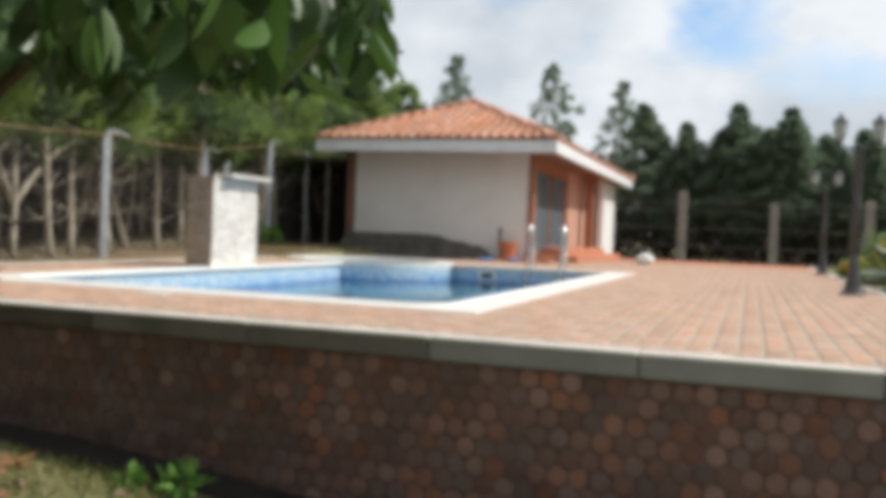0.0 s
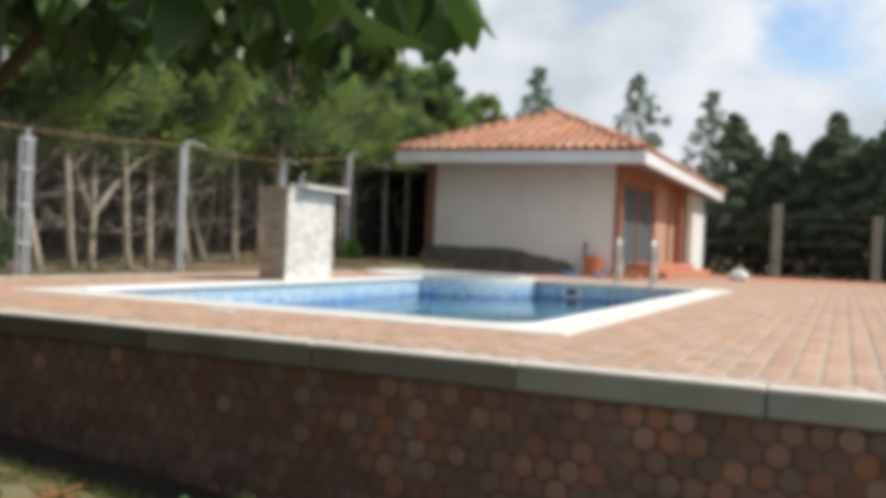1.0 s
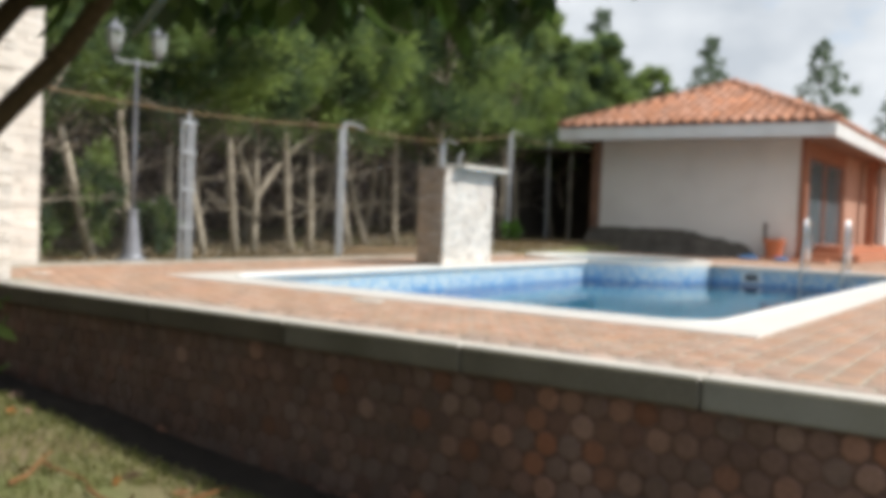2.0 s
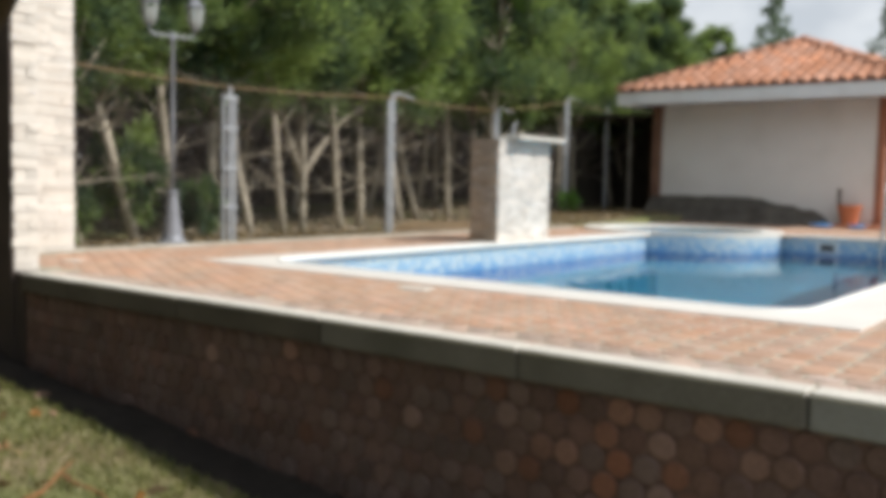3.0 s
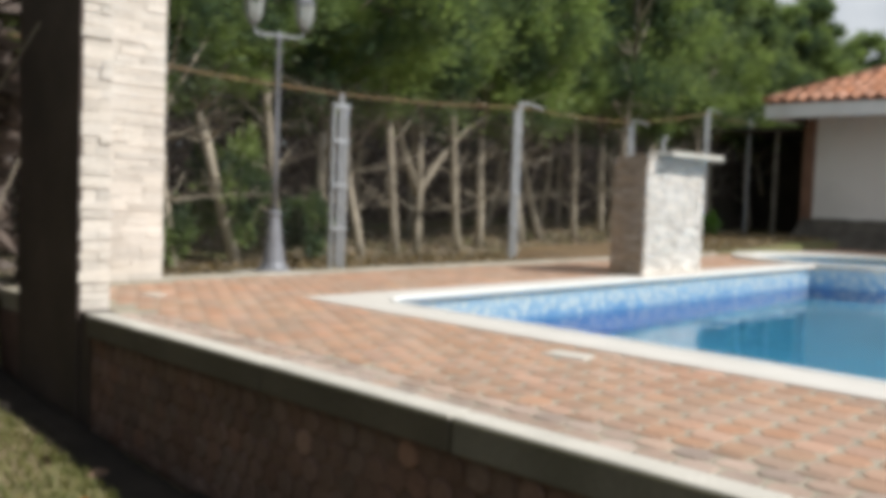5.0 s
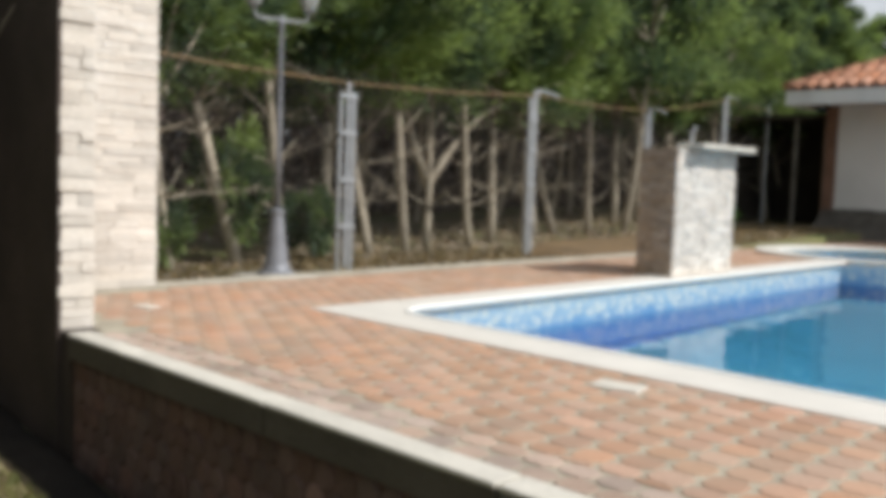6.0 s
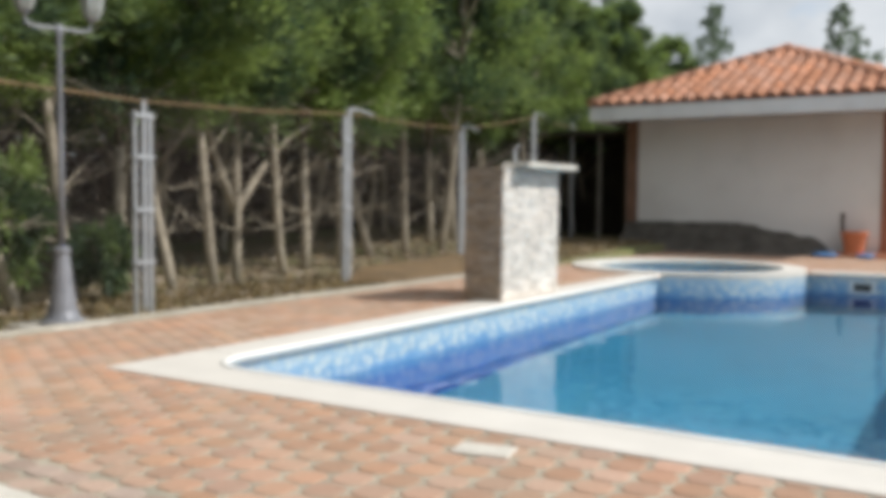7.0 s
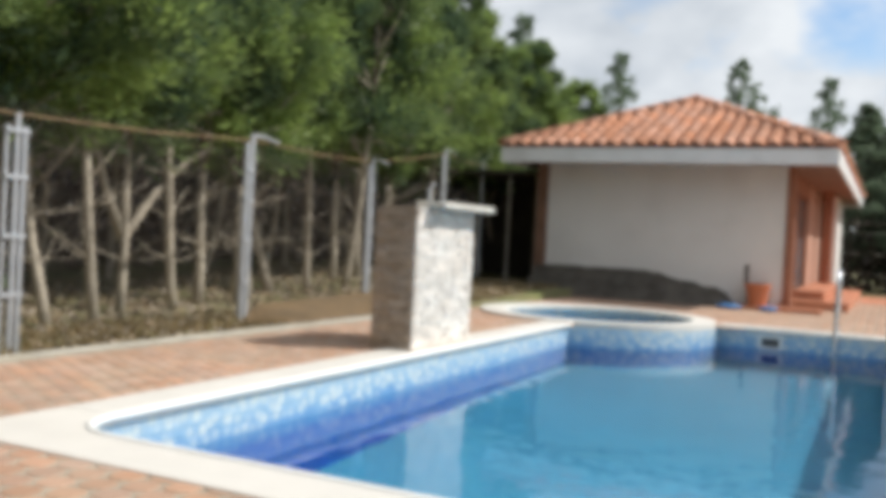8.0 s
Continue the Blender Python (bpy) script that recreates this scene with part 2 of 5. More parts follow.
M_STONE = mat("pale_split_stone", (0.75, 0.705, 0.65), 0.92, var=0.1, scale=3.0, fine=50, per="object", perv=0.14, bump=0.25, second=(0.66, 0.605, 0.545))
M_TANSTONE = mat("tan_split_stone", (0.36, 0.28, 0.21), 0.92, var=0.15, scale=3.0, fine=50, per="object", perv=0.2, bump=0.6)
# near-black brown that puts the pier's shade into the colour
M_PIERSHADE = mat("pier_shade", (0.075, 0.055, 0.048), 0.95, var=0.2, scale=2.0, fine=50, stain=((0.045, 0.035, 0.03), 1.5, 0.6))
M_STONECORE = mat("stone_bedding", (0.62, 0.56, 0.48), 0.95, var=0.1, scale=3.0, fine=50)
M_GALV = mat("galvanised_steel", (0.55, 0.57, 0.6), 0.45, metal=0.6, var=0.08, scale=5, fine=60, bump=0.03)
M_WIRE = mat("fence_wire", (0.22, 0.21, 0.2), 0.6, metal=0.5, var=0.1, scale=5, fine=60, bump=0)
M_RUST = mat("rusty_pipe", (0.25, 0.165, 0.09), 0.8, var=0.3, scale=4, fine=60)
M_IRON = mat("grey_iron_paint", (0.24, 0.25, 0.28), 0.5, metal=0.3, var=0.15, scale=4, fine=60, bump=0.05)
M_BLACKIRON = mat("black_iron_paint", (0.07, 0.07, 0.072), 0.5, metal=0.3, var=0.15, scale=4, fine=60, bump=0.05)
M_GLOBE = mat("milky_glass", (0.33, 0.35, 0.34), 0.25, var=0.03, scale=3, fine=30, bump=0)
M_CHROME = mat("polished_steel", (0.75, 0.76, 0.78), 0.18, metal=1.0, var=0.03, scale=3, fine=30, bump=0)
M_BARK = mat("pale_dry_bark", (0.44, 0.385, 0.31), 0.95, var=0.25, scale=4, fine=40, bump=0.6)
M_DARKBARK = mat("dark_bark", (0.07, 0.05, 0.035), 0.95, var=0.25, scale=4, fine=40, bump=0.6)
M_POST = mat("weathered_concrete_post", (0.24, 0.22, 0.19), 0.95, var=0.15, scale=3, fine=50)
M_TARP = mat("dark_earth_heap", (0.11, 0.098, 0.084), 0.95, var=0.35, scale=3, fine=30, bump=0.8, dist=0.05)
M_SHADEBOARD = mat("shade_boards", (0.045, 0.035, 0.028), 0.9, var=0.3, scale=3, fine=30)
M_POT = mat("orange_clay_pot", (0.55, 0.18, 0.08), 0.75, var=0.1, scale=6, fine=60)
M_BLUEPLASTIC = mat("blue_plastic", (0.08, 0.25, 0.55), 0.5, var=0.1, scale=6, fine=60)
M_WHITEPLASTIC = mat("white_plastic", (0.75, 0.75, 0.74), 0.5, var=0.05, scale=6, fine=60)
M_GLASSDARK = mat("dark_door_glass", (0.13, 0.16, 0.18), 0.12, var=0.05, scale=2, fine=10, bump=0)
M_DRYLEAF = mat("dry_leaf", (0.27, 0.13, 0.06), 0.9, var=0.2, scale=9, fine=60, per="island", perv=0.4)
M_LITTER = mat("leaf_litter", (0.34, 0.265, 0.185), 0.95, var=0.2, scale=5, fine=60, per="island", perv=0.45)
M_NEEDLE = leafmat("hedge_foliage", (0.048, 0.09, 0.062), (0.34, 0.45, 0.13), 0.48, puff=1.15)
M_NEEDLE_DARK = leafmat("conifer_foliage", (0.095, 0.138, 0.095), (0.25, 0.325, 0.21), 0.55)
M_BRUSH = leafmat("undergrowth", (0.085, 0.066, 0.058), (0.23, 0.178, 0.15), 0.3)
M_FARBRUSH = leafmat("far_undergrowth", (0.045, 0.036, 0.03), (0.14, 0.105, 0.085), 0.25)
M_BIGLEAF = leafmat("broad_leaf", (0.012, 0.03, 0.009), (0.085, 0.165, 0.035), 0.3, 0.42)
M_BLADE = leafmat("grass_blade", (0.14, 0.17, 0.05), (0.33, 0.32, 0.13), 0.4)
M_STRAW = leafmat("straw_blade", (0.12, 0.09, 0.045), (0.36, 0.26, 0.12), 0.35)
M_WEED = leafmat("weed_leaf", (0.1, 0.22, 0.04), (0.16, 0.3, 0.06), 0.3)
M_FLOWER = mat("yellow_petal", (0.75, 0.5, 0.03), 0.7, var=0.15, scale=8, fine=50, bump=0)
M_AGAVE = leafmat("grey_green_leaf", (0.2, 0.24, 0.18), (0.3, 0.34, 0.26), 0.15)


def pool_tile(name):
    """Glazed mosaic: pale blue at the rim with a flowered row, deeper blue below the waterline."""
    m = bpy.data.materials.new(name)
    m.use_nodes = True
    n, l = m.node_tree.nodes, m.node_tree.links
    b = n["Principled BSDF"]
    b.inputs["Roughness"].default_value = 0.2
    geo = n.new("ShaderNodeNewGeometry")
    sep = n.new("ShaderNodeSeparateXYZ")
    l.new(geo.outputs["Position"], sep.inputs[0])
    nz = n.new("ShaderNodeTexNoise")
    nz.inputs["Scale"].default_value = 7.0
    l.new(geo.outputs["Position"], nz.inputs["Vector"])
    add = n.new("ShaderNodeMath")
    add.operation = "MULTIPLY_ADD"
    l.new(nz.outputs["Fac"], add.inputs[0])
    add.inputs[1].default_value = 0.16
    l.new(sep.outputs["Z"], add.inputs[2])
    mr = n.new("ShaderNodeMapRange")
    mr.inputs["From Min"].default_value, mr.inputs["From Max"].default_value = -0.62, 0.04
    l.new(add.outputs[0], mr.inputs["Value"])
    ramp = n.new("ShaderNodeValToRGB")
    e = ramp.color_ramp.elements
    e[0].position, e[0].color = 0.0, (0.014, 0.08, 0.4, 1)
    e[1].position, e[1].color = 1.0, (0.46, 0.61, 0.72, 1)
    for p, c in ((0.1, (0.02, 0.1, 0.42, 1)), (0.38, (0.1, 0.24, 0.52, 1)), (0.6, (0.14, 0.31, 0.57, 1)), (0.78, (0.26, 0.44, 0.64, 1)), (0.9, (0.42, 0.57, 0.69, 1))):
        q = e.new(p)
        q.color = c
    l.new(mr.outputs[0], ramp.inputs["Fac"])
    vo = n.new("ShaderNodeTexVoronoi")
    vo.inputs["Scale"].default_value = 12.0
    l.new(geo.outputs["Position"], vo.inputs["Vector"])
    near = n.new("ShaderNodeMapRange")
    near.inputs["From Min"].default_value, near.inputs["From Max"].default_value = 0.6, 0.2
    l.new(vo.outputs["Distance"], near.inputs["Value"])
    band = n.new("ShaderNodeMapRange")
    band.inputs["From Min"].default_value, band.inputs["From Max"].default_value = -0.3, -0.22
    l.new(sep.outputs["Z"], band.inputs["Value"])
    mul = n.new("ShaderNodeMath")
    mul.operation = "MULTIPLY"
    l.new(near.outputs[0], mul.inputs[0])
    l.new(band.outputs[0], mul.inputs[1])
    half = n.new("ShaderNodeMath")
    half.operation = "MULTIPLY"
    l.new(mul.outputs[0], half.inputs[0])
    half.inputs[1].default_value = 0.9
    mx = n.new("ShaderNodeMix")
    mx.data_type = "RGBA"
    l.new(half.outputs[0], mx.inputs["Factor"])
    l.new(ramp.outputs["Color"], mx.inputs["A"])
    mx.inputs["B"].default_value = (0.74, 0.76, 0.7, 1)
    tn = n.new("ShaderNodeTexBrick")
    tn.offset = 0.0
    for key, value in (("Color1", (1, 1, 1, 1)), ("Color2", (0.86, 0.9, 0.94, 1)), ("Mortar", (0.7, 0.75, 0.8, 1)), ("Scale", 1.0), ("Mortar Size", 0.004), ("Brick Width", 0.05), ("Row Height", 0.05)):
        tn.inputs[key].default_value = value
    comb = n.new("ShaderNodeCombineXYZ")
    addxy = n.new("ShaderNodeMath")
    l.new(sep.outputs["X"], addxy.inputs[0])
    l.new(sep.outputs["Y"], addxy.inputs[1])
    l.new(addxy.outputs[0], comb.inputs[0])
    l.new(sep.outputs["Z"], comb.inputs[1])
    l.new(comb.outputs[0], tn.inputs["Vector"])
    m2 = n.new("ShaderNodeMix")
    m2.data_type = "RGBA"
    m2.blend_type = "MULTIPLY"
    m2.inputs["Factor"].default_value = 1.0
    l.new(mx.outputs["Result"], m2.inputs["A"])
    l.new(tn.outputs["Color"], m2.inputs["B"])
    l.new(m2.outputs["Result"], b.inputs["Base Color"])
    return m


def water_surface(name):
    """Clear water: gloss by the angle over a slightly tinted see-through body, with faint ripples."""
    m = bpy.data.materials.new(name)
    m.use_nodes = True
    n, l = m.node_tree.nodes, m.node_tree.links
    n.remove(n["Principled BSDF"])
    geo = n.new("ShaderNodeNewGeometry")
    nz = n.new("ShaderNodeTexNoise")
    nz.inputs["Scale"].default_value = 3.2
    nz.inputs["Detail"].default_value = 2.0
    l.new(geo.outputs["Position"], nz.inputs["Vector"])
    bp = n.new("ShaderNodeBump")
    bp.inputs["Strength"].default_value = 0.12
    bp.inputs["Distance"].default_value = 0.05
    l.new(nz.outputs["Fac"], bp.inputs["Height"])
    fr = n.new("ShaderNodeFresnel")
    fr.inputs["IOR"].default_value = 1.33
    l.new(bp.outputs["Normal"], fr.inputs["Normal"])
    gl = n.new("ShaderNodeBsdfGlossy")
    gl.inputs["Roughness"].default_value = 0.02
    l.new(bp.outputs["Normal"], gl.inputs["Normal"])
    tr = n.new("ShaderNodeBsdfRefraction")
    tr.inputs["Color"].default_value = (0.72, 0.9, 0.95, 1)
    tr.inputs["IOR"].default_value = 1.33
    tr.inputs["Roughness"].default_value = 0.0
    l.new(bp.outputs["Normal"], tr.inputs["Normal"])
    mx = n.new("ShaderNodeMixShader")
    l.new(fr.outputs[0], mx.inputs[0])
    l.new(tr.outputs[0], mx.inputs[1])
    l.new(gl.outputs[0], mx.inputs[2])
    l.new(mx.outputs[0], n["Material Output"].inputs["Surface"])
    return m


M_POOL = pool_tile("pool_mosaic")
M_FLOOR = mat("pool_floor", (0.065, 0.24, 0.36), 0.3, var=0.08, scale=0.8, fine=12, bump=0)
M_WATER = water_surface("pool_water")


# ---- joined geometry ----
def joined(name, verts, faces, material, parent=None, label="", kind="", smooth=False):
    me = bpy.data.meshes.new(name)
    me.from_pydata(verts, [], faces)
    me.materials.append(material)
    if smooth:
        me.polygons.foreach_set("use_smooth", [True] * len(me.polygons))
    me.update()
    ob = new(name, me)
    if parent:
        ob.parent = parent
    return tagged(ob, label, "", "", kind)


def repeat(base_v, base_f, mats):
    """The base shape at each matrix, as one list of corners and faces."""
    bv = np.array(base_v)
    vs, fs = [], []
    for k, m in enumerate(mats):
        a = np.array(m)
        vs.append(bv @ a[:3, :3].T + a[:3, 3])
        o = k * len(bv)
        fs.extend([tuple(i + o for i in f) for f in base_f])
    return np.concatenate(vs).tolist(), fs


def leaves(rng, centres, outward, length, width, spread=0.8, droop=0.0):
    """Narrow blades at the centres, each pointing roughly outward."""
    n = len(centres)
    d = outward + rng.normal(0, spread, (n, 3))
    d[:, 2] -= droop
    d /= np.linalg.norm(d, axis=1)[:, None] + 1e-9
    s = np.cross(d, rng.normal(0, 1, (n, 3)))
    s /= np.linalg.norm(s, axis=1)[:, None] + 1e-9
    ln = length * rng.uniform(0.6, 1.3, n)[:, None]
    w = width * rng.uniform(0.6, 1.3, n)[:, None]
    v = np.stack([centres, centres + d * ln * 0.5 + s * w * 0.6, centres + d * ln, centres + d * ln * 0.5 - s * w * 0.6], 1).reshape(-1, 3)
    f = (np.arange(n)[:, None] * 4 + np.arange(4)).tolist()
    return v, f


# ---- ground: one sheet ----
def ground_height(x, y):
    lawn = -0.91 - 0.085 * (min(max(x, -6.5), 3) + 2.0) + 0.025 * noise.noise((x * 0.9, y * 0.9, 0)) + (0.02 * max(0, -0.6 - y) if y > -6 else 0.1)
    if y < 0.08:
        return lawn
    if -6.45 < x < 3.45 and y < 24.0:
        return -2.3
    rise = min(1.0, max(0.0, (y - 8) / 6)) * 0.22
    if x < -6.0:
        return -0.09 + rise + 0.05 * max(0, -9 - x) * (1 if x > -16 else 0) + 0.03 * noise.noise((x, y, 3))
    return -0.08


def build_ground():
    xs = [-400, -150, -60, -30, -20, -16, -13, -11] + [-9.5 + 0.5 * i for i in range(6)] + [-6.72, -6.55, -6.35] + [-6 + 0.5 * i for i in range(19)] + [3.4, 3.5, 3.64, 4, 5, 6.5, 9, 14, 20, 40, 120, 400]
    ys = [-400, -120, -40, -15, -9, -7, -6] + [-5.5 + 0.25 * i for i in range(22)] + [0.06, 0.1, 0.6, 1.5, 3, 5, 7, 8, 9.5, 11, 12.5, 14, 16, 19, 23.9, 24.3, 30, 40, 120, 400]
    bm = bmesh.new()
    grid = [[bm.verts.new((x, y, ground_height(x, y))) for x in xs] for y in ys]
    for j in range(len(ys) - 1):
        for i in range(len(xs) - 1):
            bm.faces.new((grid[j][i], grid[j][i + 1], grid[j + 1][i + 1], grid[j + 1][i]))
    return bm


structure("ground", build_ground(), M_GROUND, "lawn and bare soil with patchy grass and dry leaves", "ground", True)

def wall_y(x):
    """The front of the coping: the wall runs slightly askew to the pool."""
    return 0.06 - 0.008 * (x - PIER_FACE)


# ---- retaining wall with concrete coping ----
wall_south = structure("wall_south", boxbm(-7.2, WALL_RIGHT, 0.035, 0.25, -1.6, -0.135), M_MORTAR, "retaining wall faced with dark brown eight-sided blocks", "retaining wall")
wall_south.matrix_world = pose(PIER_FACE, 0.06, 0, 0, 0, -0.458) @ pose(-PIER_FACE, 0, 0)
for i in range(-5, 8):
    a, b = 0.237 + 1.17 * i, 0.237 + 1.17 * (i + 1)
    if b > PIER_FACE + 0.02:
        # blocks step darker towards the pier: shade painted by material
        part("coping_block", boxbm(max(a, PIER_FACE) + 0.005, min(b, WALL_RIGHT) - 0.005, 0.0, 0.125, -0.13, 0.0, bevel=0.008), M_CONCSHADE if i < -2 else M_CONC2 if i < 0 else M_CONC, wall_south, "concrete coping block coloured dark for shade" if i < -2 else "weathered grey concrete coping block")
        part("coping_cap", boxbm(max(a, PIER_FACE) + 0.007, min(b, WALL_RIGHT) - 0.007, -0.004, 0.122, -0.012, 0.006, bevel=0.004), M_KERB, wall_south, "pale top strip of the coping" if i == 0 else "")

# near-black sheet painting the wall's shadow at its foot, ragged towards the grass
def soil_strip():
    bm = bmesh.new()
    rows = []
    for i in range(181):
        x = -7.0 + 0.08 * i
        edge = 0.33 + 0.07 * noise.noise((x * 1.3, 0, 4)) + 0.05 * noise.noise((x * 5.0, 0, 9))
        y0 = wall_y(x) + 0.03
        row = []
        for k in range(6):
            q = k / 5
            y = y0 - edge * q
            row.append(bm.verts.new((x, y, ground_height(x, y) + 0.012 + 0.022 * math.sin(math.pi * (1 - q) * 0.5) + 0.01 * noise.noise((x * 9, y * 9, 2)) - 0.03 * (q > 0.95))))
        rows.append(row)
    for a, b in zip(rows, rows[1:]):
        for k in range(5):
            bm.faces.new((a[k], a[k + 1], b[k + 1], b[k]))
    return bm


structure("soil_strip", soil_strip(), M_FOOTSHADE, "near-black strip standing in for the retaining wall's shadow", "soil", True)

# ---- deck slab (bed of the pavers) and kerbs ----
deck = thing("deck", "terrace of orange clay pavers round the pool", "terrace", kind="structure")
bed = bmesh.new()
prism(bed, [(DECK_X0, wall_y(DECK_X0) + 0.06), (DECK_X1, wall_y(DECK_X1) + 0.06), (DECK_X1, OUT_Y0), (DECK_X0, OUT_Y0)], -0.3, -0.005)
for x0, x1, y0, y1 in ((DECK_X0, OUT_X0, OUT_Y0, 9.4), (OUT_X1, DECK_X1, OUT_Y0, OUT_Y1), (-3.0, DECK_X1, OUT_Y1, 13.4), (DECK_X0, -6.4, 9.4, 13.4), (DECK_X0, DECK_X1, 13.4, 24.3)):
    box(bed, x0, x1, y0, y1, -0.3, -0.005)
part("paver_bed", bed, M_SAND, deck)
structure("kerb_west", boxbm(DECK_X0 - 0.1, DECK_X0 + 0.0, 1.4, 10.6, -0.3, 0.012, bevel=0.01), M_KERBW, "pale concrete kerb along the terrace", "kerb")
structure("kerb_east", boxbm(DECK_X1, DECK_X1 + 0.1, 0.25, 24.3, -0.3, 0.012, bevel=0.01), M_KERB, "pale concrete kerb along the terrace", "kerb")

# ---- swimming pool ----
pool = thing("swimming_pool", "swimming pool lined with blue mosaic and edged in pale stone", "swimming pool")


def ring_mesh(inner, outer, z0, z1, nose=0.0):
    """A flat border between two closed outlines of as many points, with a rounded inner nose."""
    bm = bmesh.new()
    n = len(inner)
    rows = [[bm.verts.new((x, y, z0)) for x, y in outer], [bm.verts.new((x, y, z1)) for x, y in outer]]
    cx, cy = sum(p[0] for p in inner) / n, sum(p[1] for p in inner) / n
    for f, z in ((1.0, z1), (1.0 - nose * 0.5, z1 - 0.012), (1.0 - nose, (z0 + z1) / 2), (1.0 - nose * 0.6, z0)):
        rows.append([bm.verts.new((x + (cx - x) / math.hypot(cx - x, cy - y) * (1 - f), y + (cy - y) / math.hypot(cx - x, cy - y) * (1 - f), z)) for x, y in inner])
    rows.append(rows[0])
    for a, b in zip(rows, rows[1:]):
        for i in range(n):
            bm.faces.new((a[i], a[(i + 1) % n], b[(i + 1) % n], b[i]))
    return bm


def arc(cx, cy, r, a0, a1, n):
    return [(cx + r * math.cos(radians(a0 + (a1 - a0) * i / n)), cy + r * math.sin(radians(a0 + (a1 - a0) * i / n))) for i in range(n + 1)]


def drum_at_y(x, r):
    return DRUM_Y - math.sqrt(max(0.0, r * r - (x - DRUM_X) ** 2))


# water side outline, counter-clockwise: near left, near right, far right, round the drum
R = 0.34
DR = DRUM_R + 0.02
a_right = math.degrees(math.asin((POOL_Y1 + 0.025 - DRUM_Y) / DR))
a_left = -math.degrees(math.acos((POOL_X0 - 0.025 - DRUM_X) / DR))
rim = arc(POOL_X0 + R, POOL_Y0 + R, R + 0.025, 180, 270, 8) + arc(POOL_X1 - R, POOL_Y0 + R, R + 0.025, 270, 360, 8) + [(POOL_X1 + 0.025, POOL_Y1 + 0.025)] + arc(DRUM_X, DRUM_Y, DR, a_right, a_left, 20)


def wall_strip(outline, z0, z1):
    bm = bmesh.new()
    a = [bm.verts.new((x, y, z0)) for x, y in outline]
    b = [bm.verts.new((x, y, z1)) for x, y in outline]
    for i in range(len(a)):
        j = (i + 1) % len(a)
        bm.faces.new((a[i], a[j], b[j], b[i]))
    return bm


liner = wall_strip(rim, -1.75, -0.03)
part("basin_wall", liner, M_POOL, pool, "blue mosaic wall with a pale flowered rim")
bm = bmesh.new()
bm.faces.new([bm.verts.new((x, y, -1.72)) for x, y in rim])
part("basin_floor", bm, M_FLOOR, pool, "blue pool floor")
water = joined("water", [(x, y, WATER) for x, y in rim], [tuple(range(len(rim)))], M_WATER, pool, "still clear water")
water.visible_shadow = False


def coping_piece(outline, z1=0.008):
    bm = prism(bmesh.new(), outline, -0.045, z1)
    top = [e for e in bm.edges if all(v.co.z > 0 for v in e.verts)]
    bmesh.ops.bevel(bm, geom=top, offset=0.004, segments=1, affect="EDGES")
    return bm


near_l = arc(POOL_X0 + R, POOL_Y0 + R, R, 180, 270, 8)
near_r = arc(POOL_X1 - R, POOL_Y0 + R, R, 270, 360, 8)
N = 0.0
part("coping", coping_piece([(OUT_X0, OUT_Y0), (OUT_X1, OUT_Y0), (OUT_X1, POOL_Y0 + R)] + [(x - N if x > -1 else x, y) for x, y in near_r[::-1]] + near_l[::-1] + [(OUT_X0, POOL_Y0 + R)]), M_COPING, pool, "pale stone coping")
x_in = POOL_X0 + N
part("coping", coping_piece([(OUT_X0, POOL_Y0 + R + 0.004), (x_in, POOL_Y0 + R + 0.004), (x_in, drum_at_y(x_in, DRUM_R + 0.01)), (OUT_X0, drum_at_y(OUT_X0, DRUM_R + 0.01))]), M_COPING, pool)
part("coping", coping_piece([(POOL_X1 - N, POOL_Y0 + R + 0.004), (OUT_X1, POOL_Y0 + R + 0.004), (OUT_X1, OUT_Y1), (POOL_X1 - N, OUT_Y1)]), M_COPING, pool)
part("coping", coping_piece([(DRUM_X + DRUM_R + 0.02, POOL_Y1 - N), (POOL_X1 - N - 0.003, POOL_Y1 - N), (POOL_X1 - N - 0.003, OUT_Y1), (DRUM_X + DRUM_R + 0.02, OUT_Y1)]), M_COPING, pool)
edge = arc(POOL_X0 + R, POOL_Y0 + R, R, 180, 270, 10) + arc(POOL_X1 - R, POOL_Y0 + R, R, 270, 360, 10) + [(POOL_X1, POOL_Y1 - 0.02)]
start = [(POOL_X0, drum_at_y(POOL_X0, DRUM_R + 0.02)), (POOL_X0, 6.0)]
part("nosing", tube(bmesh.new(), [(x, y, -0.004) for x, y in start + edge], 0.026, 8), M_NOSING, pool, "white rounded nosing of the coping", True)
skimmer = part("skimmer", box(box(box(box(bmesh.new(), -2.8, -2.5, POOL_Y1 - 0.03, POOL_Y1 + 0.01, -0.11, -0.085), -2.8, -2.5, POOL_Y1 - 0.03, POOL_Y1 + 0.01, -0.245, -0.22), -2.8, -2.76, POOL_Y1 - 0.03, POOL_Y1 + 0.01, -0.22, -0.11), -2.54, -2.5, POOL_Y1 - 0.03, POOL_Y1 + 0.01, -0.22, -0.11), M_WHITEPLASTIC, pool, "white skimmer frame")
part("skimmer_mouth", boxbm(-2.76, -2.54, POOL_Y1 - 0.012, POOL_Y1 + 0.01, -0.22, -0.11), M_BLACKIRON, skimmer, "dark skimmer mouth")

